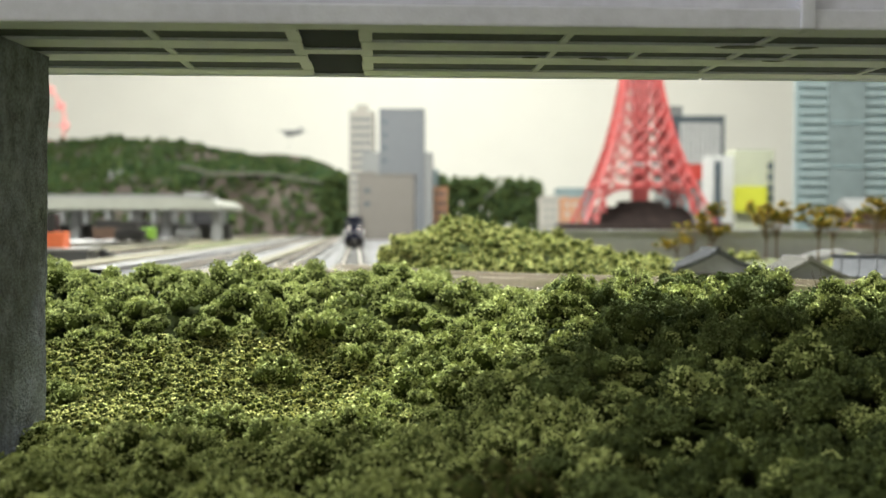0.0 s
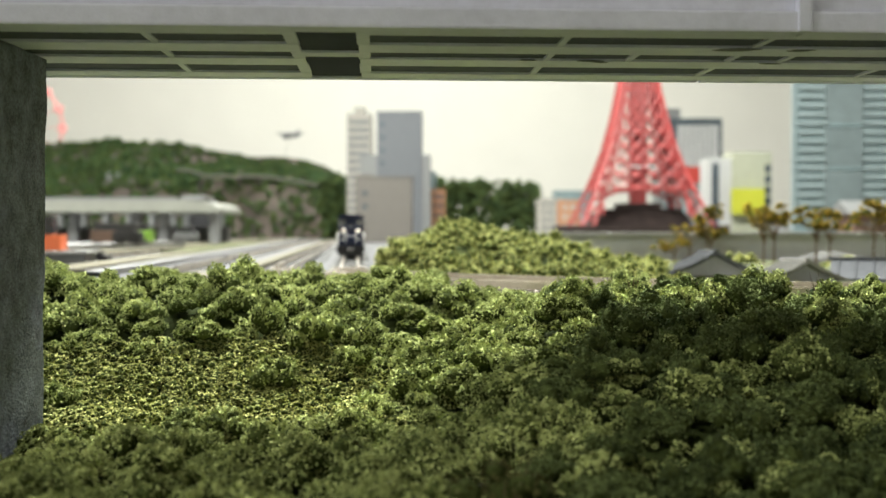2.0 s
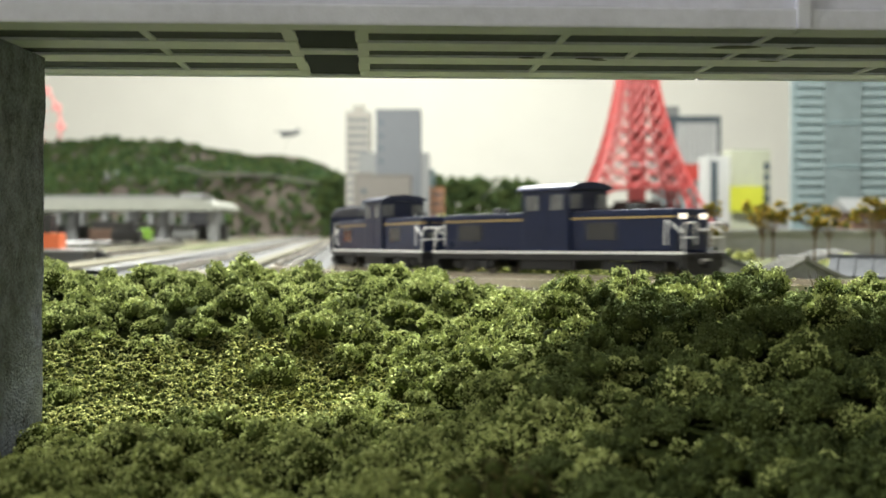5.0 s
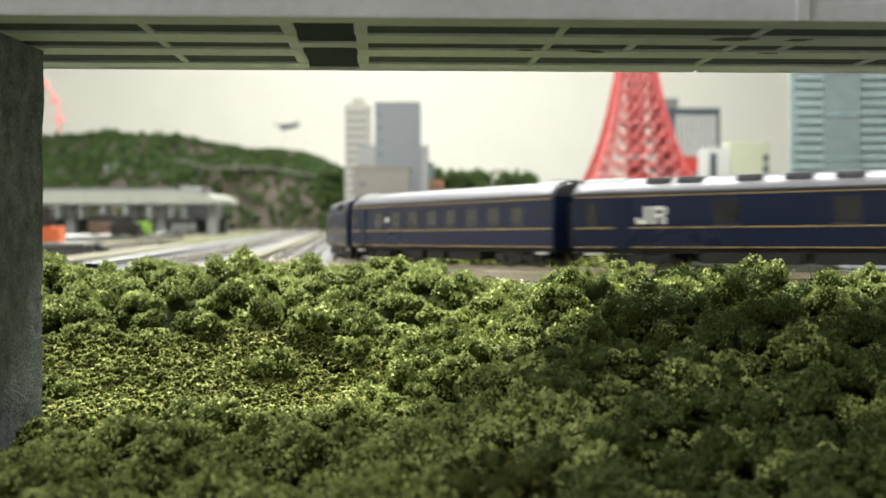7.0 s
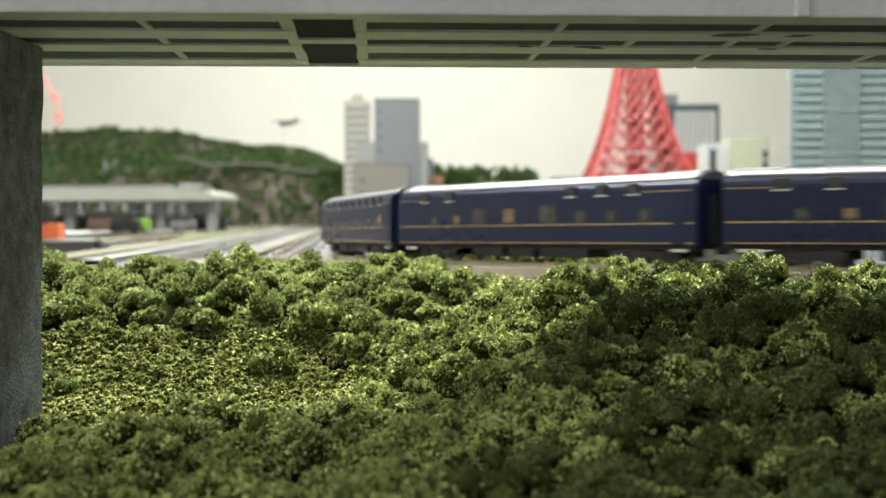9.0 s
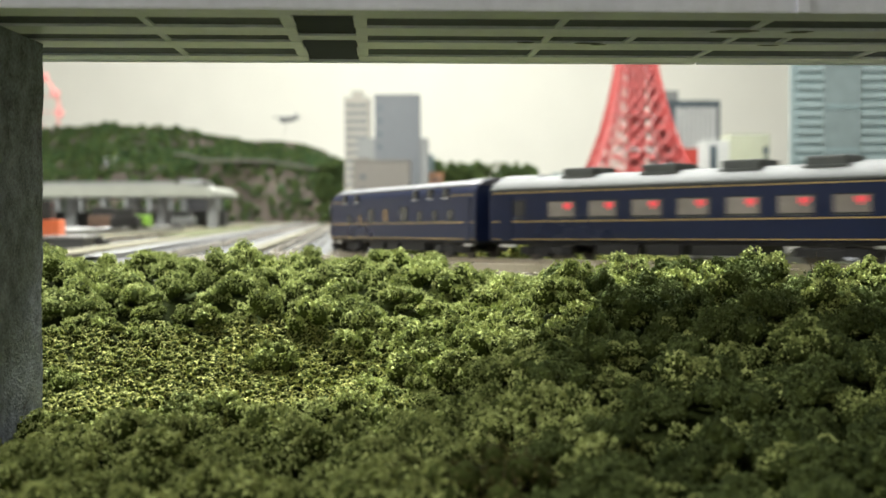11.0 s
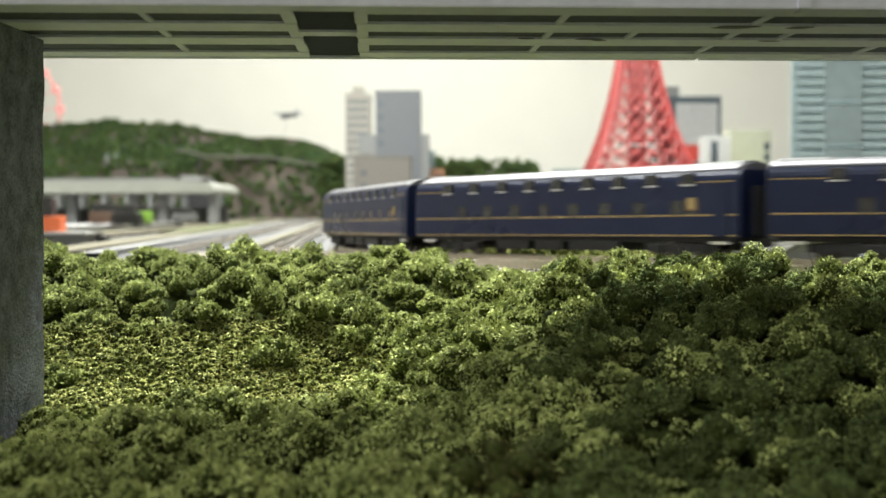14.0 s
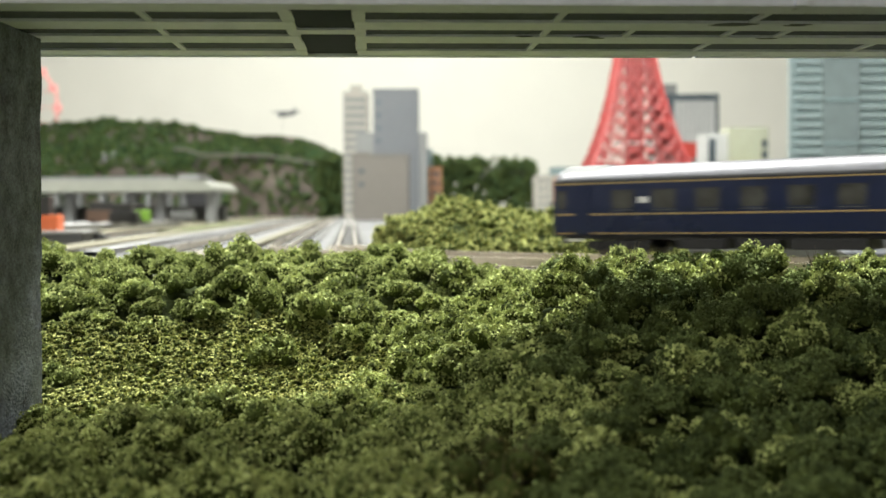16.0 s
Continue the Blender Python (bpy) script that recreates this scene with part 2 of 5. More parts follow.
def clumps(name, places, radii, material, shapes, squash=0.85):
    """One mesh of clumps at the places (n x 3)."""
    vs, ts, ks, off = [], [], [], 0
    for i, (p, r) in enumerate(zip(places, radii)):
        v, t, slot = shapes[i % len(shapes)]
        a = RNG.uniform(0, 6.283)
        c, s = np.cos(a), np.sin(a)
        w = v @ np.array([(c, s, 0), (-s, c, 0), (0, 0, squash * RNG.uniform(0.85, 1.2))])
        vs.append(w * r + p)
        ts.append(t + off)
        ks.append(slot)
        off += len(v)
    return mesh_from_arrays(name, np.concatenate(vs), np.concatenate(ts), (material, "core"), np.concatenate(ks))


# ---- the track's plan: a straight that comes towards the camera, then a curve to the right ----
THETA, RADIUS = 0.0763, 0.3659
START = np.array((-0.0471, 0.5823))
AHEAD = np.array((math.sin(THETA), -math.cos(THETA)))
INWARD = np.array((math.cos(THETA), math.sin(THETA)))
CENTRE = START + INWARD * RADIUS


def on_track(s, off=0.0):
    """Plan place at s metres past the start of the curve; off: metres to the outer side."""
    if s < 0:
        return START + AHEAD * s - INWARD * off
    a = min(s / RADIUS, math.pi)
    p = CENTRE + (-INWARD * math.cos(a) + AHEAD * math.sin(a)) * (RADIUS + off)
    return p - AHEAD * max(0.0, s - math.pi * RADIUS)


def rail_height(s):
    return 0.0055 + 0.0115 * min(max(s, 0.0), 0.35)

# ---- the room ----
def room():
    def slab(name, b, m, label, cat):
        ob = part(name, boxes(b), m)
        tagged(ob, label, cat, kind="structure")
    slab("wall_north", (-3.2, 3.2, 4.6, 4.7, -0.9, 2.5), "wall", "cream white painted wall behind the layout", "wall")
    slab("wall_south", (-3.2, 3.2, -1.9, -1.8, -0.9, 2.5), "sidewall", "plain grey beige room wall behind the camera", "wall")
    slab("wall_west", (-3.3, -3.2, -1.9, 4.7, -0.9, 2.5), "sidewall", "plain grey beige side wall of the room", "wall")
    slab("wall_east", (3.2, 3.3, -1.9, 4.7, -0.9, 2.5), "sidewall", "plain grey beige side wall of the room", "wall")
    slab("ceiling", (-3.3, 3.3, -1.9, 4.7, 1.7, 1.8), "ceiling", "white ceiling of the room", "ceiling")
    slab("floor", (-3.3, 3.3, -1.9, 4.7, -0.95, -0.9), "roomfloor", "dull brown floor of the room", "floor")
    first = None
    for x, y, watts in CEILING_LIGHTS:
        if first is None:
            first = thing("ceiling_light", "white fluorescent ceiling light panel, switched on", "ceiling light", (x, y, 1.69), "ceiling lights")
            part("frame", boxes((-0.62, 0.62, -0.17, -0.15, -0.03, 0.0), (-0.62, 0.62, 0.15, 0.17, -0.03, 0.0), (-0.62, -0.6, -0.15, 0.15, -0.03, 0.0), (0.6, 0.62, -0.15, 0.15, -0.03, 0.0)), "metal", first)
            part("diffuser", boxes((-0.6, 0.6, -0.15, 0.15, -0.02, 0.0)), "lamp", first, "glowing white diffuser")
        else:
            copy_thing(first, pose(x, y, 1.69))
        la = bpy.data.lights.new("panel_light", "AREA")
        la.shape, la.size, la.size_y, la.energy, la.color = "RECTANGLE", 1.2, 0.3, watts, (0.98, 1.0, 0.95)
        lo = new("panel_light", la)
        lo.matrix_basis = pose(x, y, 1.655)


def layout_base():
    tagged(part("ground", boxes((-3.0, 3.0, 0.285, 4.58, -0.03, 0.0)), "board"), "pale painted baseboard of the model layout", "baseboard", kind="structure")
    tagged(part("table_frame", boxes((-3.0, 3.0, -0.3, 0.285, -0.06, -0.032)), "board"), "lower baseboard under the shrubs", "baseboard", kind="structure")


def inner_ground():
    """Turf inside the curve, under the mound and towards the houses."""
    bm = bmesh.new()
    n = 60
    g = [[bm.verts.new((0.0 + 0.62 * i / n, 0.2 + 0.94 * j / n, 0.002 + 0.0012 * noise.noise(Vector((i * 0.4, j * 0.4, 0))))) for i in range(n + 1)] for j in range(n + 1)]
    for j in range(n):
        for i in range(n):
            q = (g[j][i], g[j][i + 1], g[j + 1][i + 1], g[j + 1][i])
            if all((math.hypot(v.co.x - CENTRE[0], v.co.y - CENTRE[1]) < RADIUS - 0.002 or v.co.y > CENTRE[1]) and v.co.x > 0.03 + 0.02 * (v.co.y - 0.5) for v in q):
                bm.faces.new(q)
    tagged(part("inner_ground", bm, "grass"), "dull green turf ground inside the curve", "ground", kind="structure")


def sweep(bm, s0, s1, off, profile, step=0.01, zf=None):
    """Sweep a profile of (side, height over rail height) along the track at an offset."""
    n = max(2, int((s1 - s0) / step))
    prev = None
    for i in range(n + 1):
        s = s0 + (s1 - s0) * i / n
        z = rail_height(s) if zf is None else zf
        ring = []
        for u, h in profile:
            p = on_track(s, off + u)
            ring.append(bm.verts.new((p[0], p[1], z + h)))
        if prev:
            for a in range(len(ring) - 1):
                bm.faces.new((prev[a], prev[a + 1], ring[a + 1], ring[a]))
        prev = ring
    return bm


BED = [(-0.0125, -0.02), (-0.0125, -0.0046), (-0.0095, -0.0026), (0.0095, -0.0026), (0.0125, -0.0046), (0.0125, -0.02)]
RAIL = [(-0.0008, -0.0026), (-0.0004, -0.0022), (-0.0004, 0.0), (0.0004, 0.0), (0.0004, -0.0022), (0.0008, -0.0026)]


def railway(off, s0, s1, label, flat=None, bed="ballast"):
    tr = thing("railway_track", label, "railway track", group="railway tracks", kind="structure")
    bm = sweep(bmesh.new(), s0, s1, off, BED, 0.015, flat)
    part("roadbed", bm, bed, tr, "grey brown ballasted roadbed" if bed == "ballast" else "pale grey slab")
    for side in (-0.0045, 0.0045):
        part("rail", sweep(bmesh.new(), s0, s1, off + side, RAIL, 0.01, flat), "rail", tr, "thin nickel silver rail")
    bm = bmesh.new()
    s = max(s0, -0.9)
    while s < min(s1, 0.75):
        p, q = on_track(s, off - 0.0085), on_track(s, off + 0.0085)
        z = (rail_height(s) if flat is None else flat) - 0.0026
        d = (q - p) / np.linalg.norm(q - p)
        w = np.array((-d[1], d[0])) * 0.0009
        vs = []
        for h in (-0.001, 0.0005):
            for c in (p - w, q - w, q + w, p + w):
                vs.append(bm.verts.new((c[0], c[1], z + h)))
        for f in ((4, 5, 6, 7), (0, 1, 5, 4), (1, 2, 6, 5), (2, 3, 7, 6), (3, 0, 4, 7)):
            bm.faces.new([vs[i] for i in f])
        s += 0.0043
    tagged(part("sleepers", bm, "tie" if bed == "ballast" else bed, tr, "rows of brown sleepers" if bed == "ballast" else "rows of pale sleepers"), kind="stuff")
    return tr


def tracks():
    railway(0.0, -3.2, -0.05, "straight pale slab track on which the train comes", None, "yardbed")
    railway(0.0, -0.05, 1.9, "curved ballasted railway track on which the train runs")
    railway(0.033, -3.2, -0.05, "straight pale slab track beside the train's", None, "yardbed")
    railway(0.033, -0.05, 1.6, "outer curved ballasted railway track beside the train's")
    # pale slab track and painted strips beside the main line
    railway(0.092, -3.2, 0.0, "straight pale slab track on the baseboard", 0.0035, "yardbed")
    railway(0.2, -3.2, 0.0, "straight pale slab track beside the platform", 0.0035, "yardbed")
    for off, w, m, lab in ((0.056, 0.004, "beige", "cream strip between the tracks"), (0.128, 0.005, "paint", "white painted strip beside the slab track"),
                           (0.156, 0.011, "beige", "beige gravel strip between tracks"), (0.245, 0.018, "beige", "beige gravel strip by the platform")):
        bm = sweep(bmesh.new(), -3.0, 0.12 if off < 0.1 else 0.0, off, [(-w, 0.0), (-w, 0.003), (w, 0.003), (w, 0.0)], 0.03, 0.0)
        tagged(part("verge", bm, m), lab, "verge", kind="structure")
    bm = sweep(bmesh.new(), -0.05, 0.45, 0.06, [(-0.016, -0.003), (-0.016, 0.0012), (0.03, 0.0012), (0.03, -0.003)], 0.015, 0.0)
    tagged(part("verge", bm, "ballast"), "grey brown gravel verge outside the curve", "verge", kind="structure")
    bm = sweep(bmesh.new(), -1.5, -0.55, 0.168, [(-0.016, 0.0), (-0.016, 0.004), (0.016, 0.004), (0.016, 0.0)], 0.03, 0.0)
    tagged(part("verge", bm, "grass"), "strip of yellow green turf before the platform", "verge", kind="structure")


# ---- viaduct overhead, and its pier ----
def viaduct():
    v = thing("viaduct", "grey plastic viaduct span with ribbed underside", "viaduct", (0, 0, 0))
    v.matrix_basis = pose(0, 0.213, 0) @ pose(0, 0, 0, 0, 0, 3.2) @ pose(0, -0.213, 0)
    z = 0.0549
    for a, b in ((-0.3, -0.0255), (-0.0153, 0.3)):
        # the recess is shallow; its shade is painted into the slab's dark colour
        part("deck_slab", boxes((a, b, 0.1845, 0.2425, z + 0.0005, z + 0.008)), "deckshade", v, "recessed deck slab, darkened as shade")
        for y0, y1 in ((0.1865, 0.190), (0.1997, 0.2083), (0.2162, 0.2248), (0.2357, 0.2425)):
            part("rib", boxes((a, b, y0, y1, z, z + 0.0046), bevel=0.0002), "deck", v, "light grey lengthwise rib")
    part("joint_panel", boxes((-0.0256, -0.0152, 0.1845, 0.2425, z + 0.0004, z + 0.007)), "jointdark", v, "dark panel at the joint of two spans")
    part("joint_rib", boxes((-0.0256, -0.0152, 0.2085, 0.2135, z, z + 0.003)), "deck", v)
    for x in (-0.0815, -0.0498, -0.0264, -0.0144, 0.0195, 0.035, 0.0538, 0.064, 0.087, 0.12):
        w = 0.0011 if x in (-0.0264, -0.0144) else 0.0006
        for y0, y1 in ((0.190, 0.1997), (0.2083, 0.2162), (0.2248, 0.2357)):
            if x in (0.035, 0.064) and y0 != 0.2083:
                continue
            part("cross_rib", boxes((x - w, x + w, y0 - 0.0001, y1 + 0.0001, z + 0.0001, z + 0.0046)), "deck", v)
    # the walls' unseen upper part is added height that shades the near shrubs
    for a, b in ((-0.3, 0.0556), (0.0562, 0.3)):
        part("side_girder", boxes((a, b, 0.1815, 0.1866, z - 0.0002, z + 0.0032), (a, b, 0.1830, 0.1866, z + 0.0032, z + 0.03), bevel=0.0004), "deck", v, "grey side girder with a projecting lower flange")
        part("side_girder", boxes((a, b, 0.2424, 0.2445, z - 0.0002, z + 0.03), bevel=0.0003), "deck", v)
    part("joint_cover", boxes((0.0548, 0.0570, 0.1809, 0.1830, z - 0.0002, z + 0.03), bevel=0.0003), "deck", v, "narrow cover strip over the girder joint")
    part("deck_top", boxes((-0.3, 0.3, 0.183, 0.2445, z + 0.021, z + 0.023)), "deck", v)
    # scuffed glue marks under the span
    for i in range(9):
        x = RNG.uniform(0.0, 0.1)
        y = RNG.choice((0.188, 0.2005, 0.2165)) + RNG.uniform(-0.0012, 0.0012)
        r = RNG.uniform(0.0008, 0.0022)
        bm = bmesh.new()
        bmesh.ops.create_icosphere(bm, subdivisions=2, radius=1, matrix=Matrix.Translation((x, y, z)) @ Matrix.Diagonal((r * 2, r * 0.5, 0.00015, 1)))
        part("glue_mark", bm, "roofdark", v, "scuffs of dried glue")
    # the pier: rough cast concrete, slightly tapered
    bm = bmesh.new()
    x0, x1, y0, y1, zb, zt = -0.105, -0.0738, 0.186, 0.216, -0.016, z
    bmesh.ops.create_cube(bm, size=1)
    bmesh.ops.subdivide_edges(bm, edges=bm.edges[:], cuts=60, use_grid_fill=True)
    for w in bm.verts:
        k = 0.5 - w.co.z
        c = Vector((x0 + (w.co.x + 0.5) * (x1 - x0 - 0.0012 * k), y0 + (w.co.y + 0.5) * (y1 - y0), zb + (w.co.z + 0.5) * (zt - zb)))
        d = noise.noise(c * 420) * 0.00012 + noise.noise(c * 160) * 0.0003
        n = Vector((w.co.x if abs(w.co.x) > 0.49 else 0, w.co.y if abs(w.co.y) > 0.49 else 0, 0))
        w.co = c + n.normalized() * d if n.length else c
    ob = part("bridge_pier", bm, "concrete")
    tagged(ob, "rough dark grey concrete pier under the viaduct", "bridge pier")


# ---- shrubs in the foreground ----
LEFT_D = (0.09, 0.13, 0.186, 0.21, 0.235, 0.25, 0.275, 0.292, 0.31, 0.33)
LEFT_Z = (-0.0175, -0.0165, -0.0160, -0.0148, -0.0126, -0.0085, 0.0006, 0.0076, 0.0073, 0.003)
RIGHT_D = (0.09, 0.135, 0.152, 0.168, 0.184, 0.199, 0.213, 0.226, 0.24, 0.256, 0.33)
RIGHT_Z = (-0.0175, -0.0165, -0.0145, -0.0110, -0.0065, -0.0020, 0.0024, 0.0060, 0.0080, 0.0055, 0.003)


def shrub_ground(x, d):
    u = x / d
    k = min(1.0, max(0.0, (u - -0.08) / 0.22))
    k = k * k * (3 - 2 * k)
    a = np.interp(d, LEFT_D, LEFT_Z)
    b = np.interp(d, RIGHT_D, RIGHT_Z)
    dip = 0.0022 * math.exp(-((u - 0.055) / 0.06) ** 2) * (1 if d > 0.22 else 0)
    return a * (1 - k) + b * k - dip + 0.0022 * noise.noise(Vector((x * 55, d * 55, 2.0)))


def edge_of_track(x):
    """How near the outer roadbed comes at this x."""
    r = RADIUS + 0.033 + 0.0135
    if x > CENTRE[0]:
        return CENTRE[1] - r
    dx = CENTRE[0] - x
    return CENTRE[1] - math.sqrt(max(0.0, r * r - dx * dx)) if dx < r * 0.97 else 0.4


def foreground():
    # soil under the shrubs: one sheet
    bm = bmesh.new()
    nx, ny = 70, 60
    grid = []
    for j in range(ny + 1):
        y = -0.02 + 0.36 * j / ny
        row = []
        for i in range(nx + 1):
            x = -0.2 + 0.42 * i / nx
            row.append(bm.verts.new((x, y, shrub_ground(x, max(y, 0.09)) - 0.002 - (0.010 if y > edge_of_track(x) - 0.004 else 0.0))))
        grid.append(row)
    for j in range(ny):
        for i in range(nx):
            bm.faces.new((grid[j][i], grid[j][i + 1], grid[j + 1][i + 1], grid[j + 1][i]))
    tagged(part("embankment", bm, "earth"), "dark soil slope under the shrubs", "soil", kind="structure")
    fine = [clump_shape(950, 0.058, 10, True) for _ in range(18)]
    beds = {"foliage": ([], []), "thicket": ([], [])}
    small_p, small_r = [], []
    y, step = 0.114, 0.0074
    while y < 0.325:
        x = -0.43 * y - 0.012
        while x < 0.43 * y + 0.012:
            px, py = x + RNG.uniform(-0.5, 0.5) * step, y + RNG.uniform(-0.5, 0.5) * step
            x += step
            if px < -0.0715 and 0.181 < py < 0.221:
                continue
            if py > edge_of_track(px) - 0.0012 or py > 0.318:
                continue
            u = px / py
            lawn = u < -0.07 + 0.05 * noise.noise(Vector((px * 60, py * 60, 4.0))) and 0.208 < py < 0.262
            if not lawn or RNG.random() < 0.05:
                r = RNG.uniform(0.0040, 0.0070)
                r *= 0.72 if py > edge_of_track(px) - 0.012 else 1.0
                big = noise.noise(Vector((px * 90, py * 90, 5.0)))
                # more dark clumps to the right and under the viaduct, painting its shade
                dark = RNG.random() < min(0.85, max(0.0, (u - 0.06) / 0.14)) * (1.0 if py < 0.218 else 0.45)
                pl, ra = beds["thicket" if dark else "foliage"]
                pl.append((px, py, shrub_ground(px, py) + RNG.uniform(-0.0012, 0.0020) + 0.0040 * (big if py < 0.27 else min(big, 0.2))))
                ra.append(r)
        y += step
    while len(small_p) < 1600:
        py = RNG.uniform(0.203, 0.266)
        px = RNG.uniform(-0.42, -0.03) * py
        if px > -0.0728 or py > 0.219:
            small_p.append((px, py, shrub_ground(px, py) + RNG.uniform(-0.0002, 0.0010)))
            small_r.append(RNG.uniform(0.0014, 0.0028))
    low_p, low_r = [], []
    while len(low_p) < 1500:
        py = 0.12 + 0.2 * RNG.random() ** 0.75
        px = RNG.uniform(-0.43, 0.43) * py
        if py > edge_of_track(px) - 0.002 or py > 0.316 or (px < -0.0728 and 0.184 < py < 0.218) or (px / py < -0.07 and 0.21 < py < 0.26):
            continue
        low_p.append((px, py, shrub_ground(px, py) + RNG.uniform(-0.001, 0.0012)))
        low_r.append(RNG.uniform(0.0018, 0.0032))
    low = [clump_shape(130, 0.1, 4, True) for _ in range(8)]
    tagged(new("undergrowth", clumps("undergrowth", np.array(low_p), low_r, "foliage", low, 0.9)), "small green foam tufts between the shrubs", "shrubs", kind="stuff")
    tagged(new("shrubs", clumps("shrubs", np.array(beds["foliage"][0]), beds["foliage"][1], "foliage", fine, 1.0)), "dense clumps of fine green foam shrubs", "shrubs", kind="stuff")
    tagged(new("dark_shrubs", clumps("dark_shrubs", np.array(beds["thicket"][0]), beds["thicket"][1], "thicket", fine, 1.0)), "dense clumps of dark green foam shrubs, bank shade in their colour", "shrubs", kind="stuff")
    lawn_shapes = [clump_shape(90, 0.13, 4) for _ in range(8)]
    tagged(new("low_ground_cover", clumps("low_ground_cover", np.array(small_p), small_r, "foliage2", lawn_shapes, 0.7)), "low bright yellow green ground cover", "ground cover", kind="stuff")
    # single shrubs that stand out
    for nm, lab, at, r, mat in (
            ("shrub", "rounded olive shrub at the edge of the thicket", (0.0075, 0.142, -0.0115), 0.0062, "olive"),
            ("shrub", "dark green shrub on the crest of the thicket", (0.0795, 0.243, 0.0085), 0.0048, "darkfol"),
            ("shrub", "light green shrub on the crest with bare twigs", (0.0405, 0.247, 0.0105), 0.0040, "foliage"),
            ("shrub", "light green shrub on the crest of the thicket", (0.0525, 0.246, 0.0095), 0.0042, "foliage"),
            ("shrub", "dark green shrub on the crest of the thicket", (0.0625, 0.244, 0.0085), 0.0038, "darkfol"),
            ("shrub", "dark green shrub on the crest of the thicket", (0.0945, 0.24, 0.0105), 0.0035, "darkfol")):
        e = thing(nm, lab, "shrub", at, "single shrubs")
        sh = clump_shape(900, 0.06, 12)
        ob = new("foliage", clumps("foliage", np.array([(0, 0, 0)]), [r], mat, [sh]))
        ob.parent = e
        bm = bmesh.new()
        for _ in range(5):
            a, h = RNG.uniform(0, 6.28), RNG.uniform(0.7, 1.35)
            rod(bm, (0, 0, -r), (r * 0.3 * math.cos(a), r * 0.3 * math.sin(a), r * 0.5), 0.00012, n=4)
            rod(bm, (r * 0.3 * math.cos(a), r * 0.3 * math.sin(a), r * 0.5), (r * 0.55 * math.cos(a), r * 0.55 * math.sin(a), r * h), 0.00006, 0.00003, 4)
        part("twig", bm, "twig", e, "thin bare twigs")


def mound():
    """The green mound inside the curve."""
    us = (-0.062, -0.045, -0.012, 0.022, 0.035, 0.057, 0.08, 0.11, 0.135, 0.155, 0.18, 0.205)
    hs = (-0.002, 0.0105, 0.017, 0.0215, 0.0185, 0.0155, 0.0135, 0.0115, 0.007, 0.0035, 0.002, -0.002)
    def height(x, y):
        u = x / y
        top = np.interp(u, us, hs)
        back = 0.56 if u < 0.1 else 0.54
        k = 1 - ((y - back) / 0.1) ** 2
        return -0.002 + (top + 0.006) * max(0.0, k) ** 0.7 + 0.0025 * noise.noise(Vector((x * 50, y * 50, 1)))
    def inside(x, y):
        return math.hypot(x - CENTRE[0], y - CENTRE[1]) < RADIUS - 0.016
    bm = bmesh.new()
    g = [[bm.verts.new((-0.06 + 0.2 * i / 40, 0.42 + 0.28 * j / 40, height(-0.06 + 0.2 * i / 40, 0.42 + 0.28 * j / 40) - 0.003)) for i in range(41)] for j in range(41)]
    for j in range(40):
        for i in range(40):
            c = g[j][i].co
            if inside(c.x, c.y) and inside(*g[j + 1][i + 1].co.xy):
                bm.faces.new((g[j][i], g[j][i + 1], g[j + 1][i + 1], g[j + 1][i]))
    tagged(part("mound_soil", bm, "earth"), "dark soil of the mound inside the curve", "soil", kind="structure")
    sh = [clump_shape(150, 0.10, 6) for _ in range(8)]
    pl, ra = [], []
    y = 0.42
    while y < 0.66:
        x = -0.06
        while x < 0.14:
            px, py = x + RNG.uniform(-0.003, 0.003), y + RNG.uniform(-0.003, 0.003)
            x += 0.0062
            u = px / py
            if not inside(px, py) or u < -0.06 or u > 0.21:
                continue
            h = height(px, py)
            if h < 0.0005:
                continue
            pl.append((px, py, h + 0.002 * noise.noise(Vector((px * 150, py * 150, 9)))))
            ra.append(RNG.uniform(0.0034, 0.0055))
        y += 0.0062
    pl, ra = np.array(pl), np.array(ra)
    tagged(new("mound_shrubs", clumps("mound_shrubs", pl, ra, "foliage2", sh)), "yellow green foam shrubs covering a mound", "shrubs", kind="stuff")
    # low turf along the inner side of the curve
    pl, ra = [], []
    for i in range(520):
        s = RNG.uniform(-0.09, 0.42)
        p = on_track(s, -RNG.uniform(0.0165, 0.034))
        pl.append((p[0], p[1], rail_height(s) - 0.006 + RNG.uniform(0, 0.008 if s < 0.2 else 0.003)))
        ra.append(RNG.uniform(0.0028, 0.0050) if s < 0.2 else RNG.uniform(0.0018, 0.0036))
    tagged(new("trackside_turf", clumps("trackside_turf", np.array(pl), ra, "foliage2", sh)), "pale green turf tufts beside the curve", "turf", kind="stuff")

# ---- the train ----
COACH, LOCO, HALF = 0.1416, 0.11535, 0.0691
BODY = [(-0.0093, 0.0062), (-0.0097, 0.0072), (-0.0097, 0.0150), (-0.0094, 0.0222), (-0.0094, 0.0226)]
ROOF = [(-0.0096, 0.0224), (-0.0092, 0.0234), (-0.0080, 0.0250), (-0.0055, 0.0266), (-0.002, 0.0273)]


def mirror(profile):
    return profile + [(-y, z) for y, z in reversed(profile)]


